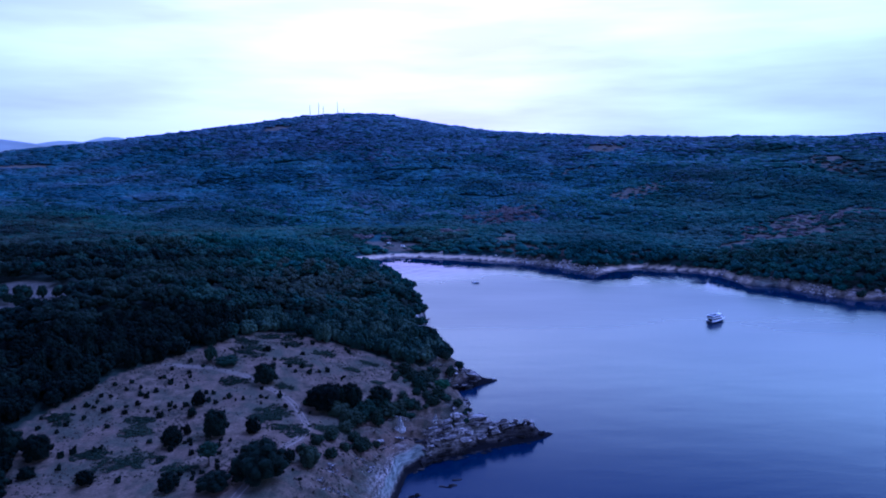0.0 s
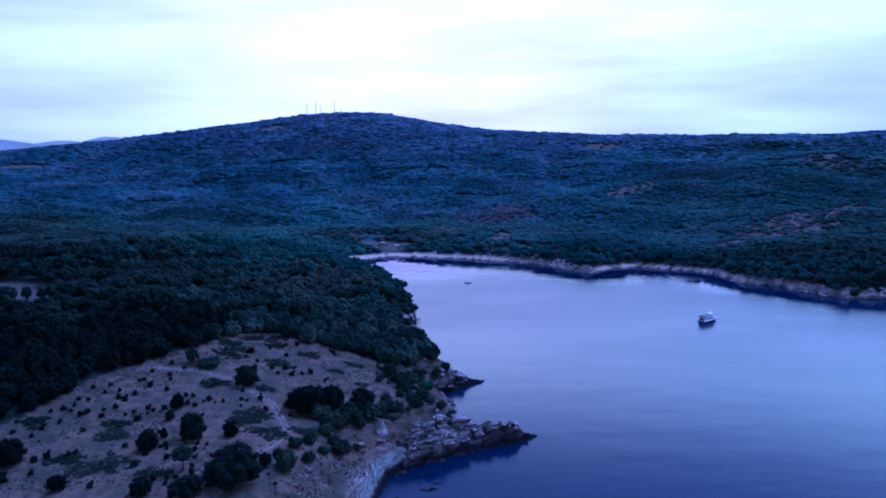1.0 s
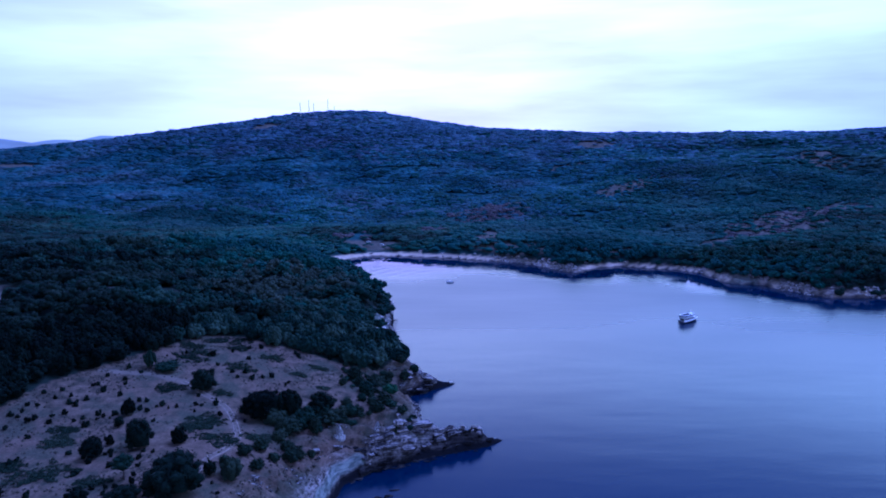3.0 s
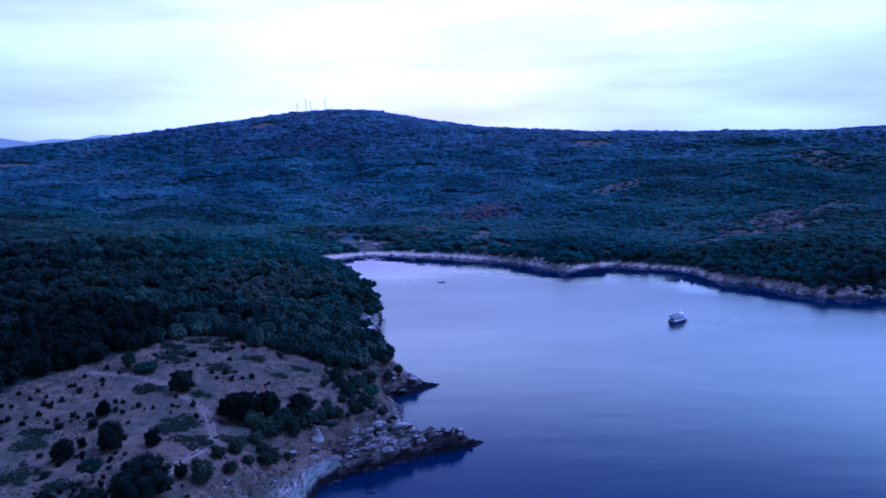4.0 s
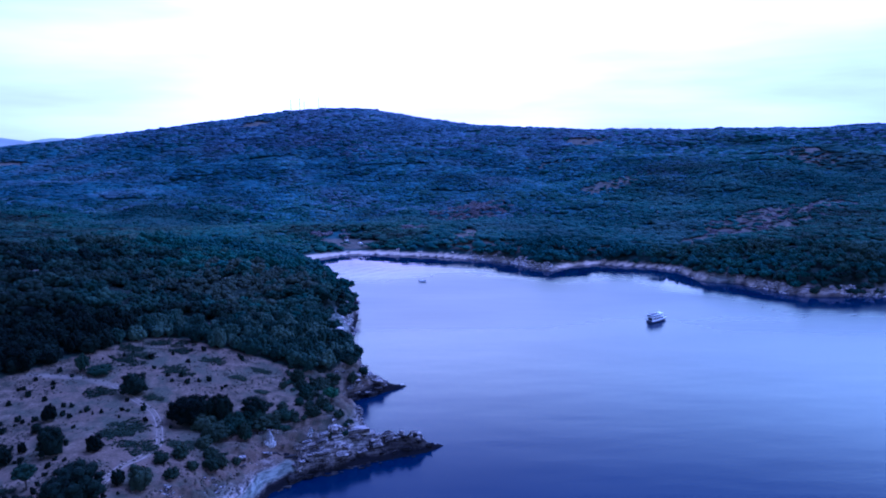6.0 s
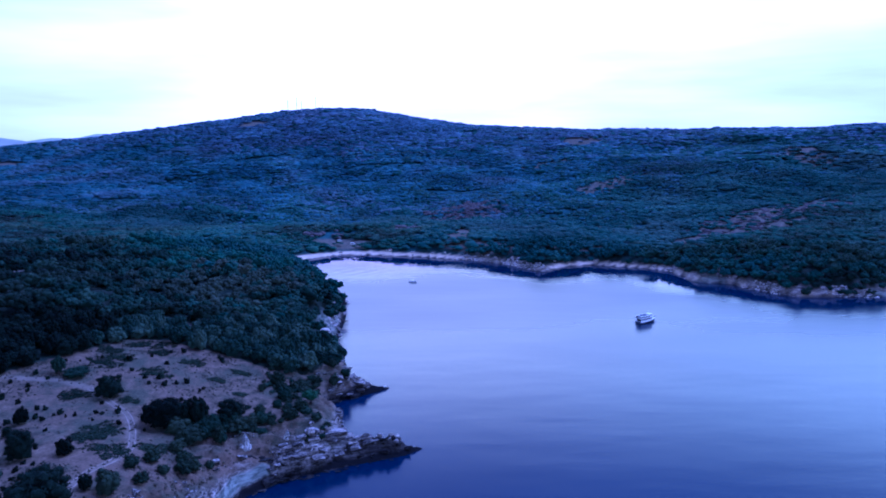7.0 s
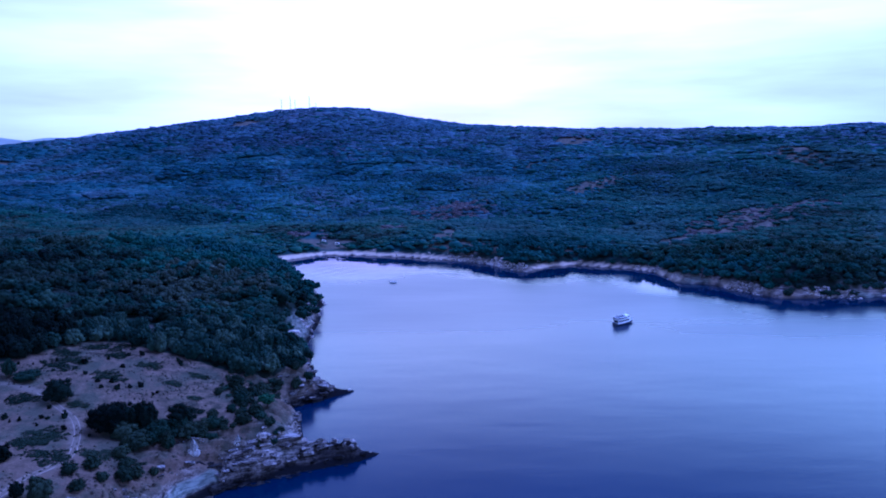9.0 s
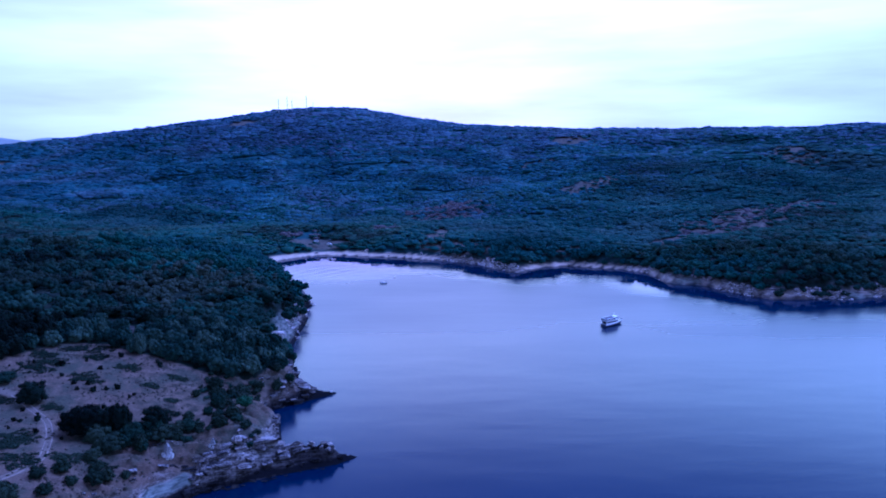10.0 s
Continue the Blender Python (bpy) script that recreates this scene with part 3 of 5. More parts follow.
def clump(rng, c, r, flat, rugged=0.16):
    """One rounded clump of leaves, open below."""
    v, f = ICO_V, ICO_F
    k = 1 + rugged * np.sin(v @ rng.normal(size=(3, 3)) * 3.1 + rng.uniform(0, 6.28, 3)).mean(1, keepdims=True) * 1.6
    q = np.linalg.qr(rng.normal(size=(3, 3)))[0]
    if np.linalg.det(q) < 0:
        q[0] *= -1
    v = (v * k * rng.uniform(1 - rugged / 2, 1 + rugged / 2, (len(v), 1))) @ q * (r, r, r * flat)
    f = f[v[f].mean(1)[:, 2] > -0.5 * r * flat]
    return v + c, f


def tufts(rng, c, r, flat, leaves, leaf, fuzz):
    """Loose leaf tufts round a clump."""
    nrm = rng.normal(size=(leaves, 3))
    nrm[:, 2] = np.abs(nrm[:, 2]) * 0.9 - 0.15
    nrm /= np.linalg.norm(nrm, axis=1)[:, None]
    base = c + nrm * r * rng.uniform(0.88, fuzz, (leaves, 1)) * (1, 1, flat)
    t1 = np.cross(nrm, rng.normal(size=(leaves, 3)))
    t1 /= np.linalg.norm(t1, axis=1)[:, None]
    t2 = np.cross(nrm, t1) + nrm * rng.uniform(-0.6, 0.6, (leaves, 1))
    s = leaf * rng.uniform(0.6, 1.4, (leaves, 1))
    tri = np.stack([base - t1 * s, base + t1 * s, base + t2 * s * 1.5], 1)
    return tri.reshape(-1, 3), np.arange(leaves * 3).reshape(-1, 3)


def joined(arrays):
    vs, fs, n = [], [], 0
    for v, f in arrays:
        vs.append(np.asarray(v, float)), fs.append(np.asarray(f) + n)
        n += len(v)
    return np.concatenate(vs), np.concatenate(fs)


def crown_arrays(rng, lumps, leaves, leaf, flat=0.75, lump=(0.26, 0.46), fuzz=1.25, low=-0.2, core=0.74):
    """A crown of radius about 1 on the origin: a dome set with rounded clumps down to the height low, with leaf tufts round them."""
    arrays = [clump(rng, np.array([rng.uniform(-0.1, 0.1), rng.uniform(-0.1, 0.1), 0.0]), core if lumps else 0.95, flat, 0.1 if lumps else 0.24)]
    for k in range(lumps):
        a = 2.4 * k + rng.uniform(-0.4, 0.4)
        up = 0.97 - (k + 0.5) / lumps * (0.97 - low)
        ring = math.sqrt(max(0, 1 - up * up))
        reach = rng.uniform(0.55, 0.85)
        c = np.array([math.cos(a) * ring * reach, math.sin(a) * ring * reach, up * reach * flat])
        r = rng.uniform(*lump)
        arrays.append(clump(rng, c, r, rng.uniform(0.7, 0.95)))
        if leaves:
            arrays.append(tufts(rng, c, r, 0.85, leaves, leaf, fuzz))
    return joined(arrays)


def spread(template_list, x, y, z, wide, tall, rng, tone=None):
    """Many copies of the crowns in one pair of arrays, and a tone for each corner."""
    vs, fs, ts, n = [], [], [], 0
    pick = rng.integers(0, len(template_list), len(x))
    tone = np.full(len(x), 0.5) if tone is None else tone
    for k, (tv, tf) in enumerate(template_list):
        m = np.flatnonzero(pick == k)
        if not len(m):
            continue
        turn = rng.uniform(0, 2 * np.pi, len(m))
        c, s = np.cos(turn)[:, None], np.sin(turn)[:, None]
        v = np.stack([(tv[:, 0] * c - tv[:, 1] * s) * wide[m, None] + x[m, None],
                      (tv[:, 0] * s + tv[:, 1] * c) * wide[m, None] + y[m, None],
                      tv[:, 2] * tall[m, None] + z[m, None]], -1)
        vs.append(v.reshape(-1, 3))
        fs.append((tf[None] + (np.arange(len(m)) * len(tv))[:, None, None]).reshape(-1, 3) + n)
        ts.append(np.repeat(tone[m], len(tv)))
        n += v.shape[0] * v.shape[1]
    return np.concatenate(vs), np.concatenate(fs), np.concatenate(ts)


def scatter(x0, x1, y0, y1, gap, rng):
    gx, gy = np.meshgrid(np.arange(x0, x1, gap), np.arange(y0, y1, gap * 0.87))
    gx = gx + (np.arange(gx.shape[0]) % 2)[:, None] * gap / 2
    return (gx + rng.uniform(-0.38, 0.38, gx.shape) * gap).ravel(), (gy + rng.uniform(-0.38, 0.38, gx.shape) * gap).ravel()


def wooded(x, y, rng):
    """Which of the points carry a tree."""
    d = shore_distance(x, y)
    rim = np.where(y < 420, np.where(x > -60, 2.0, 4), np.where(x < 60, 9, np.where(x < 220, 5, 4.5))) + fbm(x / 14, y / 14, 3, 61) * 8
    keep = (d > rim) & ~inside(x, y, MEADOW)
    for spec in OPENINGS:
        keep &= (in_ellipse(x, y, spec) > 1 + fbm(x / 8, y / 8, 2, 67) * 0.9) | (rng.random(len(x)) < spec[5])
    for spec in SHADE_GAPS:
        keep &= in_ellipse(x, y, spec) > 1 + fbm(x / 8, y / 8, 2, 69) * 1.2
    return keep & (fbm(x / 22, y / 22, 3, 71) > -0.33 + rng.random(len(x)) * 0.06)


def parched(x, y):
    out = np.zeros(len(x), bool)
    for a, b, c, d in PARCHED:
        out |= in_ellipse(x, y, (a, b, c, d, 30)) < 1 + fbm(x / 9, y / 9, 2, 77)
    return out & (fbm(x / 6, y / 6, 2, 79) > -0.16)


def wedge(x, y):
    return np.abs(x - 35) < y * 0.7 + 60


EDGE, EDGE_TREES = [], 280


def seen_from_path(x, y):
    """Keeps trees in sight of a fixed viewpoint on the camera's path; slopes hidden from it carry none."""
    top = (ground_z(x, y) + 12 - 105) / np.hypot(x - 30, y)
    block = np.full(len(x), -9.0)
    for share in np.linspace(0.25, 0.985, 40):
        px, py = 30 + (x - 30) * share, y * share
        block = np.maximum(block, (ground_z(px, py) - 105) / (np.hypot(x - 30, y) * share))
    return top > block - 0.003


def build_woods():
    rng = np.random.default_rng(5)
    tiers = [  # nearest and farthest distance, gap, clumps, tufts, tuft size, crown radius
        (0, 300, 5.2, 18, 18, 0.075, 3.3), (300, 560, 5.4, 8, 6, 0.12, 3.5), (560, 960, 4.9, 1, 1, 0.14, 4.3),
        (960, 1280, 6.2, 0, 0, 0, 5.8), (1280, 1750, 7.8, 0, 0, 0, 7.6), (1750, 2500, 12, 0, 0, 0, 10)]
    green, mixed, hills, ridge, brown, olive, teal = [], [], [], [], [], [], []
    for lo, hi, gap, lumps, leaves, leaf, radius in tiers:
        x, y = scatter(-hi * 0.75, hi * 0.75 + 40, 100, hi, gap, rng)
        r = np.hypot(x - 30, y)
        keep = (r >= lo) & (r < hi) & wedge(x, y)
        x, y = x[keep], y[keep]
        keep = wooded(x, y, rng)
        x, y = x[keep], y[keep]
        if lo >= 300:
            keep = seen_from_path(x, y)
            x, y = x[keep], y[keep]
        size = radius * (rng.uniform(0.8, 1.2, len(x)) if lo >= 960 else rng.uniform(0.68, 1.32, len(x))) * (0.85 + 0.6 * (fbm(x / 30, y / 30, 2, 83) + 0.3))
        giant = (rng.random(len(x)) < 0.06) & (lo >= 560) & (lo < 1700)
        size = np.where(giant, size * 1.5, size)
        calm = lo >= 560  # farther crowns are flattened into an even canopy, softening contrast in place of haze
        tall = size * (rng.uniform(0.3, 0.42, len(x)) if lo >= 960 else rng.uniform(0.42, 0.56, len(x)) if calm else rng.uniform(0.8, 1.1, len(x)))
        lift = fbm(x / (34 if calm else 15), y / (24 if calm else 13), 2 if calm else 3, 91) * (7 if calm else 10) + fbm(x / 48, y / 30, 3, 93) * 5 * smooth(420, 700, y) * (1 - smooth(950, 1150, y))
        z = ground_z(x, y) + (2.2 + np.maximum(lift, -0.6) if calm else lift + 3.6 * rng.uniform(0.4, 1.6, len(x)))
        tall = np.where(giant, tall * 1.25, tall)
        tone = np.clip(0.5 + (1.5 * fbm(x / 70, y / 34, 4, 95) if calm else 0.9 * fbm(x / 34, y / 26, 3, 95)) + rng.normal(0, 0.06 if calm else 0.13, len(x)) - 0.12 * giant, 0, 1)
        tone = np.clip(tone - 0.4 * smooth(120, 450, -x) * (y > 450), 0, 1)
        # leaf tone sinks towards black here: painted shade
        for spec in SHADED_FRONTS:
            tone = tone * smooth(0.6, 1.5, in_ellipse(x, y, spec) + fbm(x / 10, y / 10, 2, 105))
        if lo == 0:
            # the trees along the meadow are built one by one
            edge = np.argsort(seg_distance(x, y, MEADOW[3:20]) + 0.02 * y)[:EDGE_TREES]
            EDGE.extend(zip(x[edge], y[edge], size[edge]))
            rest = np.setdiff1d(np.arange(len(x)), edge)
            x, y, z, size, tall, tone = x[rest], y[rest], z[rest], size[rest], tall[rest], tone[rest]
        dry = parched(x, y)
        small = dry & (x > 230)
        size, tall = np.where(small, size * 0.75, size), np.where(small, tall * 0.9, tall)
        z = np.where(small, z - 1.4, z)
        kinds = [crown_arrays(rng, lumps, leaves, leaf, lump=(0.17, 0.33) if lumps > 9 else (0.26, 0.46)) for _ in range(8)]
        # leaf colour by distance and height: haze painted in step by step
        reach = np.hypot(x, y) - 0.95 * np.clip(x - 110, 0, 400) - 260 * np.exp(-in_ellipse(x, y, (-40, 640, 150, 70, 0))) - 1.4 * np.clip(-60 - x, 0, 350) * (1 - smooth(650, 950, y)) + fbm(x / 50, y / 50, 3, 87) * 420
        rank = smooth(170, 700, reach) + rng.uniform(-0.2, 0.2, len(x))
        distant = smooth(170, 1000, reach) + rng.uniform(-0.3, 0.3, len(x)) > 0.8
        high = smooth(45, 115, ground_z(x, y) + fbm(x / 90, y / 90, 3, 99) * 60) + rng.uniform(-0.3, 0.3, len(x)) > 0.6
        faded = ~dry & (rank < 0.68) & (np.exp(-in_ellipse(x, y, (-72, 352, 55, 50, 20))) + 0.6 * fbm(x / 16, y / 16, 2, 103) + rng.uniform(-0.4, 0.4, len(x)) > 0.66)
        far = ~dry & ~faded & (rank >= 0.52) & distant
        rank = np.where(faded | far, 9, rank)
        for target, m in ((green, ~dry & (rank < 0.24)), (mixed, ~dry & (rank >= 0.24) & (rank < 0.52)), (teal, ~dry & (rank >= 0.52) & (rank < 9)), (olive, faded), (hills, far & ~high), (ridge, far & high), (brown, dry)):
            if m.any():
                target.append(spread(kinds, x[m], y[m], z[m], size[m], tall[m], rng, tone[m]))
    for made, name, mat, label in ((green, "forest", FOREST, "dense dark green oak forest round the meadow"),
                                   (mixed, "middle_forest", MIXWOOD, "green oak forest between the meadow and the hills, leaves tinted for haze"),
                                   (teal, "slope_forest", TEALWOOD, "oak wood on the lower slopes, leaves tinted for haze"),
                                   (hills, "hillside_forest", HILLWOOD, "oak woodland covering the hills round the bay, leaves painted haze-blue"),
                                   (ridge, "ridge_forest", RIDGEWOOD, "oak woodland along the summits and ridges, leaves painted pale with haze"),
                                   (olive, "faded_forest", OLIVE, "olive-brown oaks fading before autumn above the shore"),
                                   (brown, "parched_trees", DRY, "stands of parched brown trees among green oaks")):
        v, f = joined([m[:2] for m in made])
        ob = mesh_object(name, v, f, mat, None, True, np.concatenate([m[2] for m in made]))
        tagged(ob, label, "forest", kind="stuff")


build_woods()
EDGE += [(-22, 262, 3.4), (-25, 259.5, 3.0), (-19.5, 259.5, 3.2), (-22.5, 266, 3.3)]


# ---------------------------------------------------------------- single trees and shrubs
def tube(points, radii, sides=6):
    """A tapered limb along the points."""
    pts, vs, fs = [Vector(p) for p in points], [], []
    for k, p in enumerate(pts):
        way = (pts[min(k + 1, len(pts) - 1)] - pts[max(k - 1, 0)]).normalized()
        side = way.orthogonal().normalized()
        up = way.cross(side)
        for n in range(sides):
            a = 2 * math.pi * n / sides
            vs.append(p + (side * math.cos(a) + up * math.sin(a)) * radii[k])
    for k in range(len(pts) - 1):
        for n in range(sides):
            a, b = k * sides + n, k * sides + (n + 1) % sides
            fs += [(a, b, b + sides), (a, b + sides, a + sides)]
    return np.array(vs), np.array(fs)


def trunk_arrays(rng):
    """Trunk and limbs of a tree whose crown has radius 1 and stands 1 above the ground."""
    lean = rng.uniform(-0.12, 0.12, 2)
    parts = [tube([(0, 0, -0.3), (lean[0] * 0.4, lean[1] * 0.4, 0.3), (lean[0], lean[1], 0.75), (lean[0] * 1.4, lean[1] * 1.4, 1.3)],
                  [0.13, 0.09, 0.07, 0.03])]
    for k in range(5):
        a = 2 * math.pi * k / 5 + rng.uniform(-0.4, 0.4)
        c, s, h = math.cos(a), math.sin(a), rng.uniform(0.45, 0.8)
        parts.append(tube([(lean[0] * h, lean[1] * h, h), (c * 0.3, s * 0.3, h + 0.2), (c * 0.6, s * 0.6, h + 0.5)], [0.05, 0.035, 0.012], 4))
    return joined(parts)


def mesh_only(name, arrays, mat):
    ob = mesh_object(name, *arrays[:2], mat, None, True)
    me = ob.data
    bpy.data.objects.remove(ob)
    return me


RNG = np.random.default_rng(11)
TRUNKS = [mesh_only("trunk", trunk_arrays(RNG), BARK) for _ in range(4)]
OAKS = [mesh_only("crown", crown_arrays(RNG, 24, 26, 0.06, 0.9, (0.14, 0.3), 1.35), EDGEOAK) for _ in range(6)]
SHRUBS = [mesh_only("crown", crown_arrays(RNG, 38, 70, 0.042, 0.95, (0.12, 0.27), 1.4, -0.45), BUSH) for _ in range(6)]
# edge oak crowns in near-black leaves, shade painted into their colour
SHADEDOAKS = [mesh_only("crown", crown_arrays(RNG, 24, 26, 0.06, 0.9, (0.14, 0.3), 1.35), JUNIPER) for _ in range(4)]
BROAD = [mesh_only("crown", crown_arrays(RNG, 46, 80, 0.034, 0.95, (0.1, 0.24), 1.4, -0.45), JUNIPER) for _ in range(5)]
STEMMED = [mesh_only("crown", crown_arrays(RNG, 20, 60, 0.06, 0.9, (0.16, 0.32), 1.5), BUSH) for _ in range(4)]
LOW = [mesh_only("leaves", crown_arrays(RNG, 24, 40, 0.055, 0.95, (0.13, 0.3), 1.5, -0.4), BRAMBLE) for _ in range(4)]
MAT_KINDS = [crown_arrays(RNG, 4, 14, 0.14, 0.7, (0.14, 0.3), 1.8, core=0.4) for _ in range(6)]
DWARF = [mesh_only("crown", crown_arrays(RNG, 12, 24, 0.09, 0.95, (0.2, 0.4), 1.4, -0.3), BUSH if k % 3 == 0 else BRAMBLE) for k in range(6)]
SMALL = [mesh_only("leaves", crown_arrays(RNG, 6, 12, 0.14, 1.1, (0.24, 0.44), 1.3, 0.05), JUNIPER) for _ in range(4)]


def thing(name, x, y, label, category, group="", turn=0.0, z=None):
    ob = new(name)
    ob.empty_display_size = 0.5
    ob.location = (x, y, float(ground_z(np.array([x]), np.array([y]))[0]) if z is None else z)
    ob.rotation_euler = (0, 0, turn)
    return tagged(ob, label, category, group)


def piece(name, mesh, parent, at=(0, 0, 0), size=(1, 1, 1), turn=(0, 0, 0)):
    ob = new(name, mesh)
    ob.parent = parent
    ob.location, ob.scale, ob.rotation_euler = at, size, turn
    return ob


def tree(x, y, wide, tall, k, name, label, crowns, group, foot):
    """A tree on a stem, or a shrub (foot 0) leafy down to the ground; foot is the share of its height that is bare stem."""
    t = thing(name, x, y, label, "tree" if foot else "shrub", group, RNG.uniform(0, 6.28))
    if foot:
        r, h = wide / 2.1, tall * (1 - foot) / 1.45
        crown_z = tall * foot + h * 0.36
    else:
        r, h, crown_z = wide / 2.05, tall * 0.66, tall * 0.34
    piece("trunk", TRUNKS[k % len(TRUNKS)], t, size=(r * 0.7, r * 0.7, max(crown_z, tall * 0.4)))
    piece("crown", crowns[k % len(crowns)], t, (0, 0, crown_z), (r, r * RNG.uniform(0.8, 1.1), h))


# the western edge gets the crowns with shade painted in
for n, (x, y, size) in enumerate(EDGE):
    tree(x, y, size * 2.45, 6.8 * RNG.uniform(0.75, 1.3), n, "oak_tree", "dark green oak at the edge of the forest by the meadow", SHADEDOAKS if x < -84 else OAKS,
         "oaks along the meadow edge", 0.05)

# trees left standing in the glade among the woods
for n, (x, y, w, h) in enumerate(((-184, 294.3, 5.6, 7.2), (-178.9, 297, 5.6, 5.4), (-189, 293, 4.2, 6.8), (-196, 296, 4.8, 7), (-205, 299, 5, 7), (-186, 280, 6.5, 6.5), (-180, 272, 7.5, 7), (-193, 284, 5, 6), (-173, 300, 6.5, 7), (-213, 301, 6, 7))):
    tree(x, y, w, h, n, "glade_tree", "dark oak standing apart in a pale glade", STEMMED, "oaks in the glade", 0.15)
# x, y, width, height of the dark rounded oaks and shrubs that stand in the meadow
ROUND = [(-60.7, 214.2, 9.7, 8.0), (-76.1, 194.3, 4.8, 5.4), (-64.5, 175.7, 7.9, 9.0), (-74.8, 170.4, 7.0, 6.2), (-73.1, 176.7, 2.5, 3.2),
         (-54.9, 178.5, 5.3, 5.0), (-45.7, 152.4, 15.4, 10.6), (-107.4, 163.1, 8.2, 7.8), (-40.8, 162.5, 3.9, 4.2), (-89.3, 152.1, 5.7, 4.0),
         (-66.2, 147.1, 6.2, 4.7), (-55.2, 146.6, 9.1, 4.6), (-75.5, 187.0, 3.4, 3.2)]
THICKET = [(-38.6, 201.5, 13.6, 9.8), (-30.2, 206.8, 9.1, 10.0), (-21.5, 210.0, 10.0, 8.2), (-29.2, 197.2, 10.1, 4.6), (-18.1, 206.5, 9.4, 4.2),
           (-21.6, 200.3, 4.1, 3.4), (-34.5, 205.5, 8.0, 9.2), (-25, 203, 8, 6), (-15, 209.5, 7, 4), (-10, 213, 6, 3.4), (-34, 199.5, 8, 5)]
RIM = [(-12.1, 211.4, 5.7, 4.0), (-3.5, 214.2, 5.8, 3.6), (-1.9, 221.3, 6.7, 4.2), (4.9, 213.2, 4.2, 2.6), (-17.8, 233.4, 3.8, 3.0),
       (-14.8, 242.8, 5.6, 5.0), (-9.0, 228.8, 6.1, 4.2), (-6.8, 248.5, 6.0, 4.0), (-14.1, 216.6, 4.3, 3.2), (1.0, 217.8, 5.4, 3.6),
       (-12, 236, 4.4, 3.4), (-8, 240, 5, 3.6), (-9.5, 221, 3.6, 2.6), (-6, 218, 3.4, 2.4), (3, 258, 6, 4.5), (6.5, 263, 5, 4), (1, 266, 5, 3.6), (-3, 255, 4.5, 3.2)]
GREY = [(-35.7, 162.7, 7.2, 6.4), (-24.7, 180.7, 6.2, 4.6), (-23, 184, 4.5, 3.4), (-39.4, 168.6, 2.6, 2.0), (-28, 176, 4, 2.6), (-30, 190, 6, 3.6), (-33, 181, 5, 3.4), (-27, 186, 4.6, 3), (-36, 175.5, 4.6, 3), (-20.5, 188, 3.4, 2.4), (-31, 170, 4.5, 3)]
for n, (x, y, w, h) in enumerate(ROUND):
    big = "broad" if w > 6.5 else "small"
    tree(x, y, w, h, n, "meadow_tree", f"{big} dark round-crowned oak standing alone in dry grass", BROAD, "oaks in the meadow", 0.0)
for n, (x, y, w, h) in enumerate(THICKET):
    tree(x, y, w, h, n + 2, "thicket_shrub", "dense dark green shrub in a thicket on the meadow", BROAD if h > 8 else SHRUBS if h > 5 else LOW, "shrubs of the thicket", 0.0)
CLUMP = [(-115, 164, 8, 8.5), (-120, 166, 7, 8), (-113, 157, 7, 6), (-111, 150, 8, 6), (-105.5, 155, 5, 3.2), (-117.5, 152, 9, 8), (-108, 145.5, 8, 5)]
for n, (x, y, w, h) in enumerate(CLUMP):
    tree(x, y, w, h, n + 1, "clump_shrub", "dark leafy shrub in a clump on the open meadow", BROAD, "shrubs of the west clump", 0.0)
# smaller shrubs that fray the thicket's outline
FRAY = np.random.default_rng(53)
for n in range(20):
    x, y, w, h = THICKET[n % 7]
    a = FRAY.uniform(0, 6.28)
    x, y, w = x + math.cos(a) * w * 0.45, y + math.sin(a) * w * 0.3, FRAY.uniform(2.4, 5.2)
    tree(x, y, w, w * FRAY.uniform(0.7, 1.25), n, "thicket_shrub", "small ragged shrub at the rim of a thicket", LOW if n % 2 else SHRUBS, "shrubs of the thicket", 0.0)
for n, (x, y, w, h) in enumerate(RIM):
    tree(x, y, w, h, n + 1, "coastal_shrub", "wind-shaped green shrub above the rocky shore", LOW if n % 3 else SHRUBS, "shrubs above the rocks", 0.0)
# low scrub that fills the slope between the meadow and the rocks
SCRUB = np.random.default_rng(37)
sx, sy = SCRUB.uniform(-22, 9, 1800), SCRUB.uniform(204, 284, 1800)
fit_d = shore_distance(sx, sy)
ok = (fit_d > np.where(sy > 240, 3.0, 5.5)) & (fit_d < 22) & (fbm(sx / 6, sy / 6, 2, 111) > -0.05)
for n, (x, y) in enumerate(list(zip(sx[ok], sy[ok]))[:210]):
    w = SCRUB.uniform(1.1, 3.4)
    tree(x, y, w, w * SCRUB.uniform(0.4, 0.75), n, "scrub_bush", "low ragged scrub bush on the rocky slope", DWARF, "scrub on the slope", 0.0)
for n, (x, y, w, h) in enumerate(GREY):
    tree(x, y, w, h, n, "grey_shrub", "sparse grey-green shrub on the dry slope", LOW, "grey shrubs", 0.0)
COAST = [mesh_only("crown", crown_arrays(RNG, 22, 50, 0.06, 0.8, (0.16, 0.32), 1.5), SAPLING)]
tree(-0.2, 229.6, 7.2, 5.8, 0, "coastal_tree", "small bright green round-crowned tree on the cliff edge", COAST, "", 0.35)
# the slender tree by the wood and the small spreading one
tree(-83.0, 225.4, 4.6, 7.6, 1, "slender_tree", "slender upright tree with low shrubs at its foot", STEMMED, "", 0.1)
tree(-77.3, 225.5, 8.6, 3.2, 3, "low_shrub", "low dark shrub beside a slender tree", SHRUBS, "", 0.0)
tree(-60.3, 158.1, 6.6, 7.0, 2, "spreading_tree", "small spreading tree with a bare leaning trunk", STEMMED, "", 0.45)

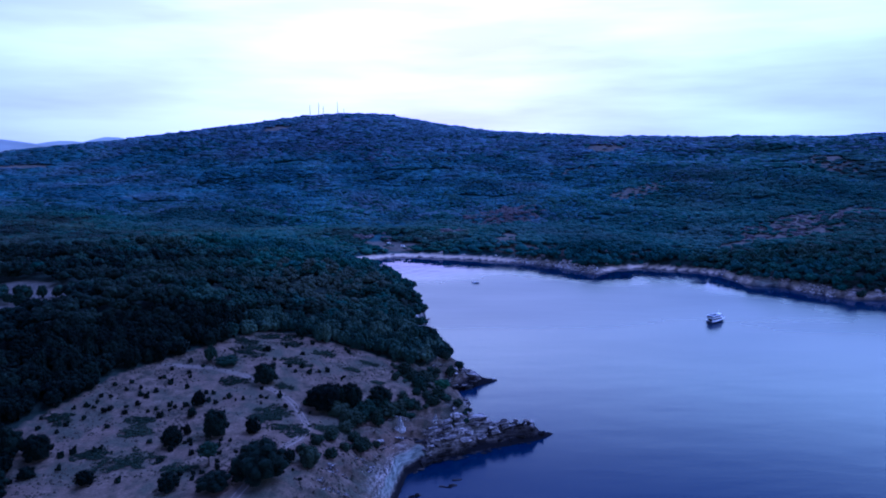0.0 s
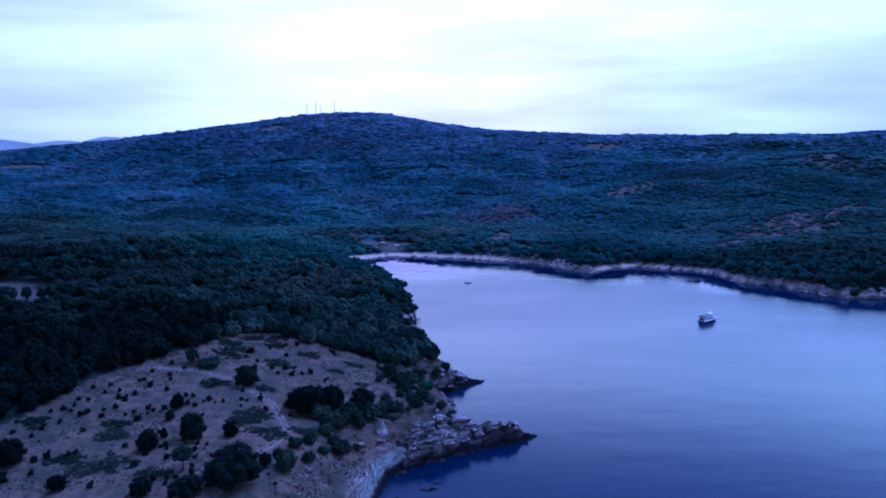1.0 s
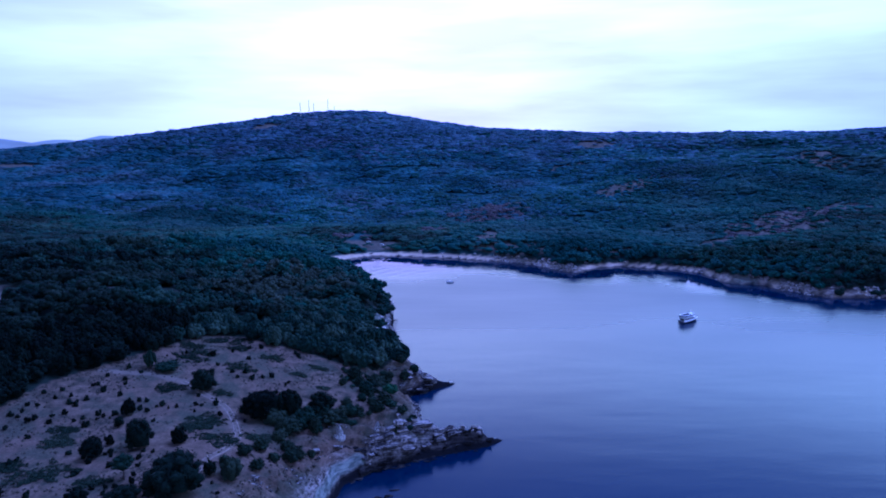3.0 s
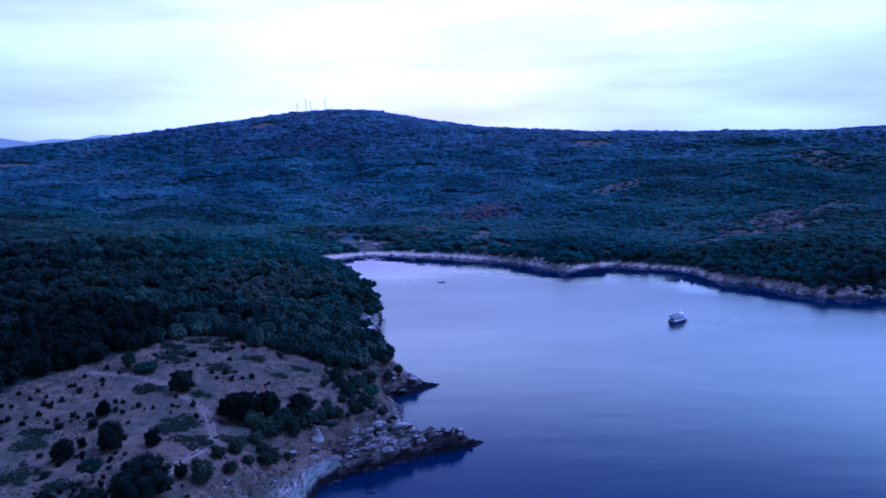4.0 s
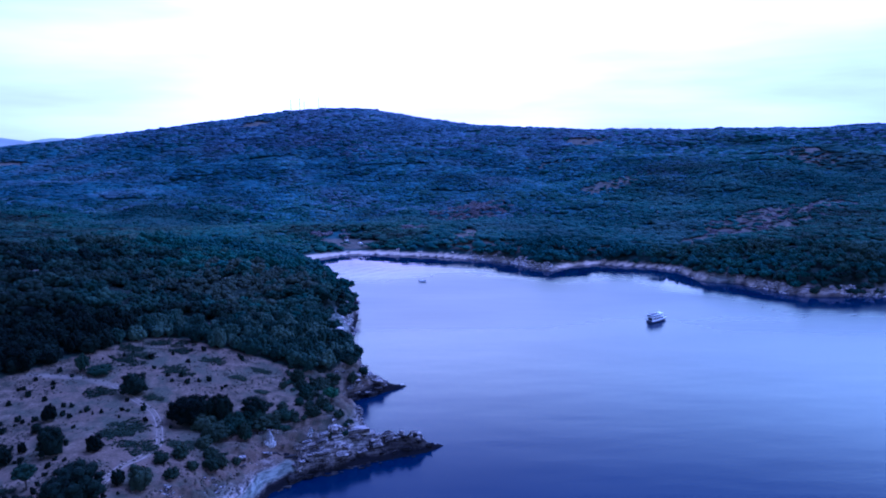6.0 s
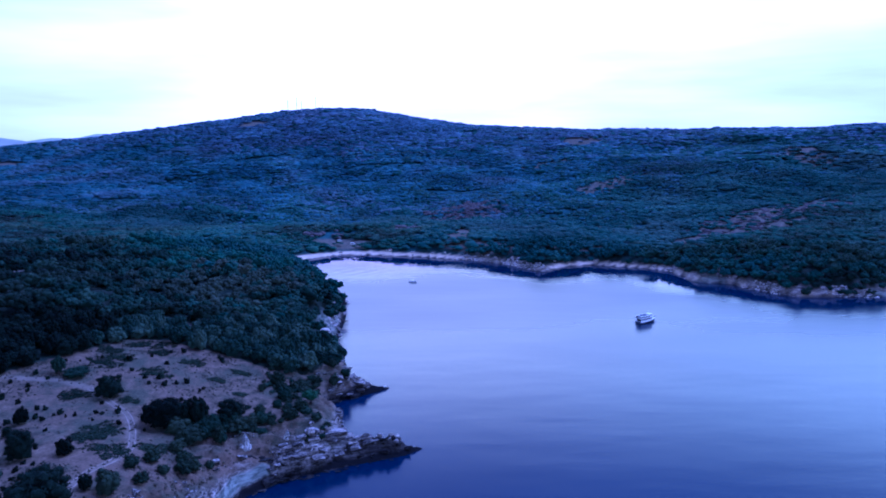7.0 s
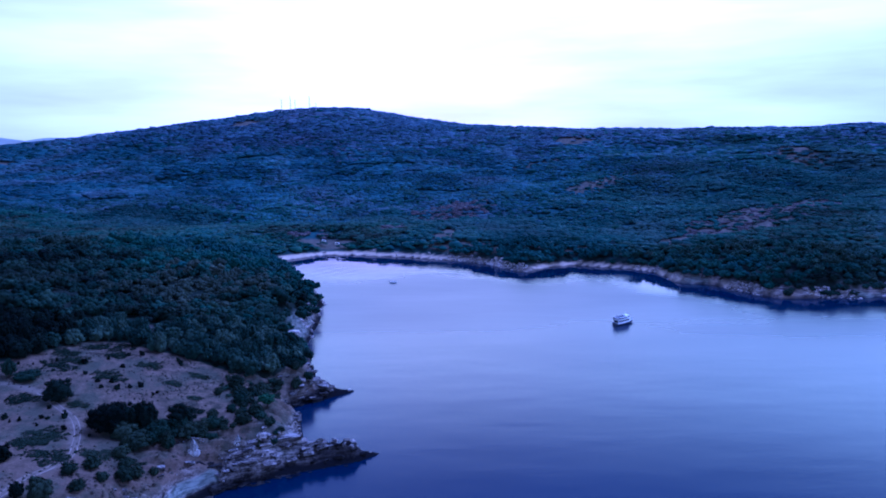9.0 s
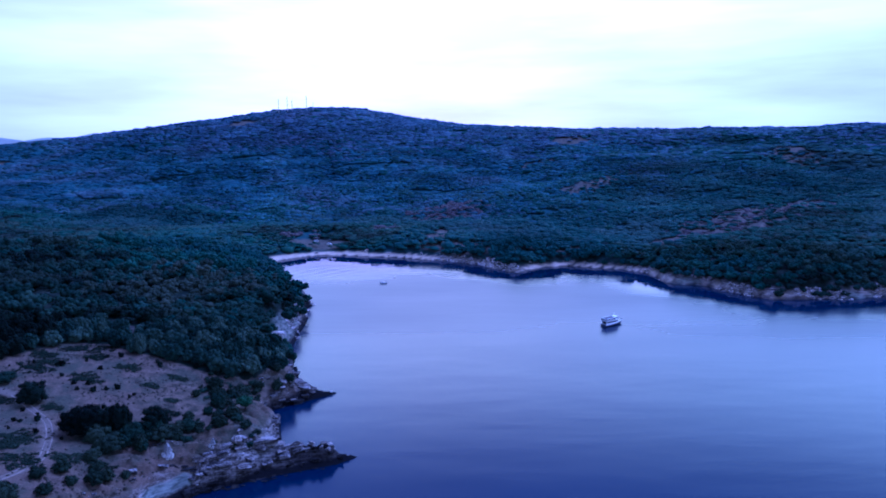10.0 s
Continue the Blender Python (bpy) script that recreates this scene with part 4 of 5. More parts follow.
# low bramble mats: x, y, length, depth
MATS = [(-71.1, 213.3, 9.3), (-53.5, 188.9, 8.3), (-52.6, 194.1, 11.2), (-45.1, 182.3, 12.7), (-34.7, 187.4, 9.2), (-77.1, 247.4, 9.3),
        (-73.2, 236.2, 13.4), (-54.0, 232.9, 10.8), (-34.2, 235.5, 5.3), (-66.3, 257.0, 16.6), (-46.4, 245.6, 8.9), (-27.4, 189.0, 7.1),
        (-28.7, 245.1, 6.6), (-87.8, 177.5, 9.6), (-83.2, 162.1, 15.5), (-94.7, 165.6, 9.0), (-112.6, 181.9, 7.9), (-54.2, 188.0, 8.9),
        (-89.9, 183.4, 7.6), (-67.8, 157.1, 8.2), (-54.1, 212.9, 6.0), (-70, 242, 9), (-60, 250, 7), (-21, 220, 5), (-24, 228, 4)]
for n, (x, y, w) in enumerate(MATS):
    t = thing("bramble_patch", x, y, "low green bramble mat spread over dry grass", "bramble", "bramble mats on the meadow", RNG.uniform(-0.3, 0.3))
    w *= 1.12
    many = round(w * 7) + 10
    a, r = RNG.uniform(0, 6.28, many), np.sqrt(RNG.uniform(0, 1, many))
    c, sn = math.cos(t.rotation_euler.z), math.sin(t.rotation_euler.z)
    dx, dy = np.cos(a) * r * w * 0.52, np.sin(a) * r * w * (0.3 + 0.13 * np.cos(3 * a + n))
    gz = ground_z(x + dx * c - dy * sn, y + dx * sn + dy * c) - t.location.z
    s = RNG.uniform(0.4, 1.3, many) * (1.25 - 0.65 * r)
    v, f, _ = spread(MAT_KINDS, dx, dy, gz + 0.1, s * 1.25, s * RNG.uniform(0.35, 0.65, many), RNG)
    mesh_object("leaves", v, f, BRAMBLE, t, True)

# small dark juniper tufts
TUFTS_WEST = [(-101.3, 204.3), (-100.9, 199.4), (-97.4, 201.8), (-93.1, 216.0), (-94.3, 209.4), (-93.1, 210.0), (-89.8, 206.6), (-87.0, 215.0),
              (-85.6, 212.5), (-83.8, 204.9), (-89.4, 223.5), (-84.4, 221.3), (-105.4, 201.5), (-106.3, 194.5), (-103.6, 194.8), (-96.7, 190.2),
              (-94.1, 192.2), (-95.6, 197.6), (-93.3, 196.9), (-92.3, 201.0), (-84.5, 193.0), (-82.6, 192.1), (-79.9, 193.8), (-87.5, 189.8),
              (-89.3, 188.3), (-84.7, 186.1), (-95.7, 186.9), (-101.7, 186.7), (-100.5, 188.1), (-105.6, 188.4), (-108.2, 188.8), (-110.8, 187.1),
              (-116.7, 180.6), (-115.1, 176.0), (-108.6, 179.0), (-109.3, 175.1), (-97.2, 179.3), (-105.7, 182.8)]
TUFTS_EAST = [(-102.1, 164.1), (-99.6, 158.8), (-99.9, 166.2), (-74.7, 161.7), (-74.0, 167.2), (-67.5, 164.7), (-81.7, 171.9), (-69.5, 170.0),
              (-81.2, 152.6), (-66.2, 154.1), (-62.1, 232.5), (-66.5, 240.3), (-67.9, 239.9), (-56.5, 251.4), (-52.1, 252.8), (-53.6, 241.1),
              (-61.0, 246.1), (-51.4, 228.9), (-55.6, 228.0), (-52.8, 224.6), (-47.9, 225.1), (-44.8, 227.4), (-42.2, 229.4), (-60.5, 209.0),
              (-59.1, 202.6), (-57.3, 202.5), (-53.6, 204.6), (-68.9, 201.1), (-64.2, 200.4), (-74.5, 203.1), (-76.7, 202.8), (-26.2, 256.0)]
extra = np.random.default_rng(59)
tx, ty = extra.uniform(-112, -18, 900), extra.uniform(150, 256, 900)
ok = inside(tx, ty, MEADOW) & (seg_distance(tx, ty, MEADOW[2:18]) > 4) & (seg_distance(tx, ty, PATH_LINE) > 2) & (shore_distance(tx, ty) > 12) & (fbm(tx / 12, ty / 9, 2, 113) > 0.02)
TUFTS_STREWN = list(zip(tx[ok], ty[ok]))[:62]
for n, (x, y) in enumerate(TUFTS_WEST + TUFTS_EAST + TUFTS_STREWN):
    t = thing("juniper_tuft", x, y, "small dark juniper tuft in dry grass", "bush", "juniper tufts on the meadow", RNG.uniform(0, 6))
    s = RNG.uniform(0.65, 1.15) if n < len(TUFTS_WEST + TUFTS_EAST) else RNG.uniform(0.4, 0.85)
    piece("leaves", SMALL[n % 4], t, (0, 0, -0.05), (s, s, s * 1.5 * RNG.uniform(0.8, 1.35)))


# dry grass tussocks over the whole meadow
def build_tussocks():
    rng = np.random.default_rng(17)
    x, y = rng.uniform(-130, 20, 16000), rng.uniform(138, 268, 16000)
    keep = inside(x, y, MEADOW) & (shore_distance(x, y) > 7) & (fbm(x / 10, y / 7, 3, 101) > 0.04 + rng.uniform(-0.2, 0.1, 16000))
    x, y = x[keep], y[keep]
    kinds = []
    for _ in range(5):
        a = np.linspace(0, 2 * np.pi, 6, endpoint=False) + rng.uniform(-0.3, 0.3, 6)
        ring = np.stack([np.cos(a), np.sin(a), a * 0 - 0.15], 1) * rng.uniform(0.7, 1.2, (6, 1))
        kinds.append((np.vstack([ring, [(rng.uniform(-0.2, 0.2), rng.uniform(-0.2, 0.2), 0.75)]]), np.array([(k, (k + 1) % 6, 6) for k in range(6)])))
    size = rng.uniform(0.18, 0.55, len(x))
    v, f, _ = spread(kinds, x, y, ground_z(x, y), size * 1.2, size, rng)
    straw = foliage("dry_grass", (0.055, 0.05, 0.033), (0.1, 0.084, 0.058), (0.17, 0.14, 0.1), single=True)
    tagged(mesh_object("grass_tussocks", v, f, straw), "dry yellow grass tussocks over the meadow", "grass", kind="stuff")


build_tussocks()


# ---------------------------------------------------------------- footpath
def build_path():
    line = PATH_LINE[2:]
    pts = [Vector((*p, 0)) for p in line]
    centre = []
    for k in range(len(pts) - 1):
        a, b, c, d = pts[max(k - 1, 0)], pts[k], pts[k + 1], pts[min(k + 2, len(pts) - 1)]
        for n in range(14):
            u = n / 14
            centre.append(0.5 * ((2 * b) + (c - a) * u + (2 * a - 5 * b + 4 * c - d) * u * u + (3 * b - a - 3 * c + d) * u ** 3))
    vs, fs = [], []
    # two worn tracks with grass between them
    for track in (-0.75, 0.75):
        first = len(vs)
        for k, p in enumerate(centre[:-1]):
            side = (centre[k + 1] - p).cross(Vector((0, 0, 1))).normalized()
            half = 0.2 + 0.3 * float(fbm(np.array([k / 4.0]), np.array([3.0 + track]), 3, 5)[0])
            for n in (-1.0, -0.5, 0.0, 0.5, 1.0):
                q = p + side * (track + half * n)
                z = float(ground_z(np.array([q.x]), np.array([q.y]))[0])
                vs.append((q.x, q.y, z + (0.08 if abs(n) < 0.9 else -0.05)))
        for k in range(len(centre) - 2):
            for n in range(4):
                a = first + k * 5 + n
                fs.append((a, a + 1, a + 6, a + 5))
    ob = mesh_object("footpath", vs, fs, plain("trodden_earth", (0.25, 0.2, 0.15), 0.95, 0, 0.35, 0.6), smooth_faces=True)
    tagged(ob, "pale double-track earth path crossing the meadow", "path", kind="structure")


build_path()


# ---------------------------------------------------------------- rocks
def rock_mesh(name, rng, mat, size=(1.0, 0.55, 0.32)):
    bm = bmesh.new()
    for _ in range(16):
        p = rng.uniform(-1, 1, 3)
        p = np.sign(p) * np.abs(p) ** 0.45
        bm.verts.new(p * size * rng.uniform(0.75, 1.1))
    hull = bmesh.ops.convex_hull(bm, input=bm.verts)
    bmesh.ops.delete(bm, geom=list({v for v in hull["geom_interior"] + hull["geom_unused"] if isinstance(v, bmesh.types.BMVert)}), context="VERTS")
    me = bpy.data.meshes.new(name)
    bm.to_mesh(me)
    bm.free()
    me.materials.append(mat)
    return me


def build_rim_rocks():
    rng = np.random.default_rng(23)
    dry = [rock_mesh("rock", rng, ROCK) for _ in range(6)]
    wet = [rock_mesh("rock", rng, WETROCK) for _ in range(5)]
    owner = new("rock_ledges")
    tagged(owner, "jagged bedded rock ledges along the headland shore", "rocks", kind="structure")
    x, y = rng.uniform(-24, 42, 9000), rng.uniform(158, 302, 9000)
    d = shore_distance(x, y)
    slab = (x < -6) & (y < 197)
    keep = (d > np.where(x > 14, 1.0, -0.4)) & (d < np.where((y > 222) & (y < 258), 2.5, 9)) & ~(slab & (d < 7)) & (rng.random(9000) < np.where(d < 4, 1, 0.3))
    x, y, d = x[keep][:215], y[keep][:215], d[keep][:215]
    z = ground_z(x, y)
    pale = [rock_mesh("rock", rng, PALEROCK) for _ in range(3)]
    for n in range(len(x)):
        s = (0.45 + 2.0 * rng.random() ** 2.2) * (1.25 if d[n] < 4 else 0.8)
        s = min(s, 1.5) if x[n] > 14 else s
        low = z[n] < 1.5 + rng.uniform(-0.5, 0.8) or (x[n] > 15 and rng.random() < 0.8)
        ob = piece("rock", pale[n % 3] if low and x[n] > 12 and s < 0.9 and n % 7 == 0 else (wet if low else dry)[n % 5], owner, (x[n], y[n], max(z[n], -0.2) + 0.05 * s),
                   (s * rng.uniform(0.8, 1.3), s * rng.uniform(0.6, 1), s * rng.uniform(1.1, 2.2)))
        ob.rotation_euler = (radians(rng.uniform(8, 34)), radians(rng.uniform(-14, 10)), radians(16 + rng.uniform(-34, 34)))


def build_rubble():
    """Pale stones strewn over the dry slope above the cove."""
    rng = np.random.default_rng(73)
    base = []
    for _ in range(5):
        me = rock_mesh("stone", rng, SHORESTONE, (1, 0.75, 0.6))
        me.calc_loop_triangles()
        base.append((np.array([v.co[:] for v in me.vertices]), np.array([t.vertices[:] for t in me.loop_triangles])))
        bpy.data.meshes.remove(me)
    x, y = rng.uniform(-40, 2, 6000), rng.uniform(150, 208, 6000)
    d = shore_distance(x, y)
    keep = (d > 5) & (d < 17) & (fbm(x / 7, y / 4, 3, 137) > 0.05)
    x, y = x[keep][:420], y[keep][:420]
    size = 0.2 + 0.6 * rng.random(len(x)) ** 3
    v, f, _ = spread(base, x, y, ground_z(x, y) + 0.08, size, size, rng)
    tagged(mesh_object("rubble", v, f, ROCK), "pale stones strewn over the dry slope above a cove", "rubble", kind="stuff")


def build_wet_ledge():
    """Low black slabs awash along the cove's edge, and a black brow for overhang shade."""
    rng = np.random.default_rng(43)
    wet = [rock_mesh("slab", rng, WETROCK) for _ in range(4)]
    owner = new("wet_ledge")
    tagged(owner, "black wet rock slabs awash at the headland's foot and a shade-black brow", "rocks", kind="structure")
    x, y = rng.uniform(-9, 30, 4000), rng.uniform(176, 214, 4000)
    d = shore_distance(x, y)
    keep = (d > -2.4) & (d < 0.6)
    # black rocks above the white slab paint in the shade of an overhang
    brow = [(-11.4, 198.2), (-9.4, 198.8), (-7.4, 198.8), (-5.4, 198.4), (-3.4, 198.0), (-1.2, 197.6), (0.8, 197.8), (-8.4, 198.0)]
    for n, (px, py) in enumerate(brow + list(zip(x[keep], y[keep]))[:26]):
        s = rng.uniform(0.6, 1.5) if n >= len(brow) else rng.uniform(1.2, 1.7)
        pz = 0.02 if n >= len(brow) else float(ground_z(np.array([px]), np.array([py]))[0]) + 0.1
        ob = piece("rock", wet[n % 4], owner, (px, py, pz), (s * 1.3, s, s * rng.uniform(0.5, 1.1)))
        ob.rotation_euler = (radians(rng.uniform(-8, 14)), radians(rng.uniform(-8, 8)), radians(16 + rng.uniform(-30, 30)))


def build_bedded_ledges():
    """Stacks of tilted beds that stand out of the rim."""
    rng = np.random.default_rng(61)
    beds = [rock_mesh("bed", rng, SHORESTONE, (1.0, 0.7, 0.22)) for _ in range(5)]
    dark = [rock_mesh("bed", rng, ROCK, (1.0, 0.7, 0.22)) for _ in range(4)]
    for x, y, wide, count in ((9.5, 209.5, 3.6, 4), (13.5, 212.0, 3.8, 5), (16.5, 209.5, 3.0, 3), (5.5, 206.5, 3.2, 3), (11.5, 215.5, 3.0, 4), (20.5, 211.5, 2.8, 3),
                              (0.8, 204.8, 2.8, 3), (-3.6, 202.6, 2.6, 2), (24.5, 212.8, 2.4, 3), (29.0, 213.8, 2.0, 2), (10.5, 268.0, 2.6, 3), (14.5, 268.0, 2.2, 3), (8.0, 272.5, 2.6, 3), (12.5, 283.0, 2.4, 2)):
        ledge = thing("rock_ledge", x, y, "stack of tilted grey rock beds on the shore rim", "rock", "bedded ledges", radians(16 + rng.uniform(-14, 14)))
        z = 0.0
        for k in range(count):
            s = wide * 0.72 * (1 - 0.16 * k) * rng.uniform(0.75, 1.15)
            thick = rng.uniform(1.6, 3.0)
            ob = piece("bed", (beds if rng.random() < 0.28 else dark)[k % 4], ledge, (rng.uniform(-0.5, 0.5), rng.uniform(-0.2, 0.5) + 0.25 * k, z), (s, s * rng.uniform(0.7, 1.0), thick))
            ob.rotation_euler = (radians(rng.uniform(6, 14)), radians(rng.uniform(-7, 3)), radians(rng.uniform(-14, 14)))
            z += 0.3 * thick


def build_snags():
    """Dead trees fallen from the cliff into the water."""
    for x, y, turn, k in ((-9.6, 365.0, 0.3, 1.0), (-14.6, 397.0, -0.4, 0.8)):
        snag = thing("fallen_snag", x, y, "dead dark tree fallen from the cliff into the water", "dead tree", "snags below the cliff", turn, z=0.0)
        snag.scale = (k, k, k)
        v, f = tube([(-4.5, 0, 2.6), (-2, 0.2, 1.5), (0.5, 0, 0.8), (2.6, -0.3, 0.5)], [0.4, 0.33, 0.25, 0.1])
        mesh_object("trunk", v, f, BARK, snag)
        for px, qx, qy, qz in ((-1.0, 0.6, 1.4, 2.6), (0.4, 1.9, -1.2, 1.9), (1.2, 2.9, 1.1, 1.2), (-2.4, -1.4, -1.3, 2.9)):
            v, f = tube([(px, 0.1, 1.1), ((px + qx) / 2, qy * 0.4, (1.1 + qz) / 2), (qx, qy, qz)], [0.16, 0.11, 0.04], 5)
            mesh_object("branch", v, f, BARK, snag)


def build_boulders():
    """Blocks strewn along the far shores."""
    rng = np.random.default_rng(29)
    base = [rock_mesh("block", rng, FARSTONE, (1, 0.7, 0.55)) for _ in range(6)]
    arrays = []
    for me in base:
        me.calc_loop_triangles()
        arrays.append((np.array([v.co[:] for v in me.vertices]), np.array([t.vertices[:] for t in me.loop_triangles])))
    x, y = rng.uniform(-90, 420, 60000), rng.uniform(300, 600, 60000)
    d = shore_distance(x, y)
    sand = ((y > 525) & (x < 45)) | ((x > 126) & (x < 212) & (y > 480))
    keep = (d > -1) & (d < np.where(x > 200, 7, 8)) & ~(sand & (rng.random(60000) < 0.93)) & (fbm(x / 16, y / 16, 2, 97) > -0.12)
    x, y = x[keep][:2600], y[keep][:2600]
    size = rng.uniform(0.4, 1.5, len(x)) * np.where(rng.random(len(x)) < 0.12, 1.8, 1)
    v, f, _ = spread(arrays, x, y, np.maximum(ground_z(x, y), -0.1) + 0.1, size, size * rng.uniform(0.7, 1.1, len(x)), rng)
    tagged(mesh_object("shore_boulders", v, f, FARSTONE), "pale broken rock blocks strewn along the far shore", "rocks", kind="stuff")


def reef_mesh(name, rng, mat):
    """A low ragged reef of broken beds."""
    arrays = []
    for k in range(9):
        me = rock_mesh("bed", rng, mat, (0.42, 0.3, 0.4))
        me.calc_loop_triangles()
        v = np.array([p.co[:] for p in me.vertices]) * rng.uniform(0.5, 1.2)
        v = v + (-0.85 + 0.21 * k, rng.uniform(-0.35, 0.35), rng.uniform(-0.25, 0.1))
        arrays.append((v, np.array([t.vertices[:] for t in me.loop_triangles])))
        bpy.data.meshes.remove(me)
    return mesh_only(name, joined(arrays), mat)


def spire_mesh(name, rng, mat):
    """An upright pointed block, broken off at a slant, with rubble at its foot."""
    arrays = []
    for cx, cy, r, tall in ((0, 0, 0.8, 1.25), (0.35, -0.3, 0.5, 0.6), (-0.6, -0.45, 0.5, 0.1), (0.75, -0.6, 0.55, 0.0), (0.1, -0.95, 0.5, -0.1), (-0.9, 0.2, 0.45, 0.0)):
        bm = bmesh.new()
        for z, k in ((-0.7, 1.0), (tall * 0.3 - 0.3, 0.95), (tall * 0.75 - 0.2, 0.62), (tall - 0.1, 0.22)):
            for n in range(5):
                a = 2 * math.pi * n / 5 + rng.uniform(-0.35, 0.35)
                q = r * k * rng.uniform(0.75, 1.15)
                bm.verts.new((cx + math.cos(a) * q, cy + math.sin(a) * q * 0.8, z * 0.75 + 0.12 * math.cos(a)))
        bmesh.ops.convex_hull(bm, input=bm.verts)
        bmesh.ops.delete(bm, geom=[v for v in bm.verts if not v.link_faces], context="VERTS")
        bmesh.ops.triangulate(bm, faces=bm.faces)
        bm.verts.index_update()
        arrays.append((np.array([v.co[:] for v in bm.verts]), np.array([[v.index for v in f.verts] for f in bm.faces])))
        bm.free()
    ob = mesh_object(name, *joined(arrays), mat)
    me = ob.data
    bpy.data.objects.remove(ob)
    return me


def build_single_rocks():
    rng = np.random.default_rng(31)
    for x, y, s, k, lift, mat, name, label in (
            (-14.2, 200.3, 1.6, (1.0, 0.8, 2.1), 0.6, PALEROCK, "pale_pinnacle", "pale upright rock pinnacle above the cove"),
            (-2.9, 205.2, 1.2, (1.0, 0.8, 1.7), 0.4, PALEROCK, "pale_block", "pale upright block on the rock rim"),
            (0.8, 180.6, 2.8, (1.0, 0.5, 0.4), 0.0, WETROCK, "islet_rock", "dark flat rock breaking the water surface"),
            (4.2, 184.5, 1.4, (1.0, 0.5, 0.6), 0.0, WETROCK, "islet_rock", "dark flat rock breaking the water surface"),
            (-8.2, 175.2, 1.8, (1.0, 0.6, 0.9), 0.0, WETROCK, "islet_rock", "dark wet rock by the cove's edge"),
            (16.6, 280.5, 1.0, (1.0, 0.5, 0.4), -0.1, WETROCK, "islet_rock", "small dark rock standing in calm water"),
            (22.6, 291.4, 0.9, (1.0, 0.5, 0.4), -0.1, WETROCK, "islet_rock", "small dark rock standing in calm water"),
            (35.6, 215.2, 0.6, (1.0, 0.7, 0.6), 0.1, PALEROCK, "tip_rock", "pale rock on the tip of a dark rock spit"),
            (21.4, 268.3, 0.7, (1.0, 0.7, 0.6), 0.1, PALEROCK, "tip_rock", "pale rock on the tip of a dark rock spit"),
            (10.6, 211.0, 3.2, (1.4, 0.8, 1.0), 0.3, ROCK, "ledge_block", "large grey bedded block on the rim"),
            (18.5, 211.0, 2.2, (1.3, 0.7, 0.9), 0.3, ROCK, "ledge_block", "large grey bedded block on the spit")):
        me = spire_mesh(name, rng, mat) if name.startswith("pale") else rock_mesh(name, rng, mat, (1, 0.75, 0.6)) if name != "islet_rock" else reef_mesh(name, rng, mat)
        ob = new(name, me)
        z = max(float(ground_z(np.array([x]), np.array([y]))[0]), 0.0)
        ob.location, ob.scale, ob.rotation_euler = (x, y, z + lift), [s * v for v in k], (radians(rng.uniform(-6, 6)), radians(rng.uniform(-6, 6)), radians(16 + rng.uniform(-10, 10)))
        tagged(ob, label, "rock", "rocks in the water" if name == "islet_rock" else "")


def build_crest():
    """Pale broken blocks on the knob where the long spit begins and along its back."""
    rng = np.random.default_rng(71)
    blocks = [rock_mesh("rock", rng, SHORESTONE, (1.0, 0.7, 0.8)) for _ in range(6)]
    for n in range(34):
        u = rng.random() ** 1.4
        x, y = 3.0 + 11 * u + rng.normal(0, 1.0), 206.5 + 6.5 * u ** 0.6 + rng.normal(0, 1.1)
        if n > 23:
            x, y = 2 + 11 * u, 259 + 7 * u + rng.normal(0, 1.2)
        crag = thing("crest_rock", x, y, "pale broken rock block on the crest of the rim", "rock", "pale rocks on the crest", rng.uniform(0, 6.28))
        s = rng.uniform(0.5, 1.5) * (1.15 - 0.5 * u)
        piece("block", blocks[n % 6], crag, (0, 0, 0.2 * s), (s * rng.uniform(0.8, 1.4), s, s * rng.uniform(0.6, 1.3)), (rng.uniform(-0.4, 0.4), rng.uniform(-0.4, 0.4), 0))


build_rim_rocks()
build_crest()
build_rubble()
build_wet_ledge()
build_bedded_ledges()
build_snags()
build_boulders()
build_single_rocks()


# ---------------------------------------------------------------- boats
def box(bm, x0, x1, y0, y1, z0, z1, bevel=0.0, top=1.0):
    """A box whose upper face may be drawn in."""
    cx, cy = (x0 + x1) / 2, (y0 + y1) / 2
    vs = [bm.verts.new((cx + (x - cx) * k, cy + (y - cy) * k, z)) for z, k in ((z0, 1.0), (z1, top)) for x, y in ((x0, y0), (x1, y0), (x1, y1), (x0, y1))]
    faces = [bm.faces.new([vs[i] for i in f]) for f in ((3, 2, 1, 0), (4, 5, 6, 7), (0, 1, 5, 4), (1, 2, 6, 5), (2, 3, 7, 6), (3, 0, 4, 7))]
    if bevel:
        bmesh.ops.bevel(bm, geom=list({e for f in faces for e in f.edges}), offset=bevel, segments=2, affect="EDGES")


def rod(bm, a, b, r, sides=6):
    v, f = tube([a, b], [r, r], sides)
    made = [bm.verts.new(p) for p in v]
    for t in f:
        bm.faces.new([made[i] for i in t])


def part(name, bm, material, parent, label=""):
    me = bpy.data.meshes.new(name)
    bmesh.ops.recalc_face_normals(bm, faces=bm.faces)
    bm.to_mesh(me)
    bm.free()
    me.materials.append(material)
    ob = new(name, me)
    ob.parent = parent
    if label:
        tagged(ob, label)
    return ob


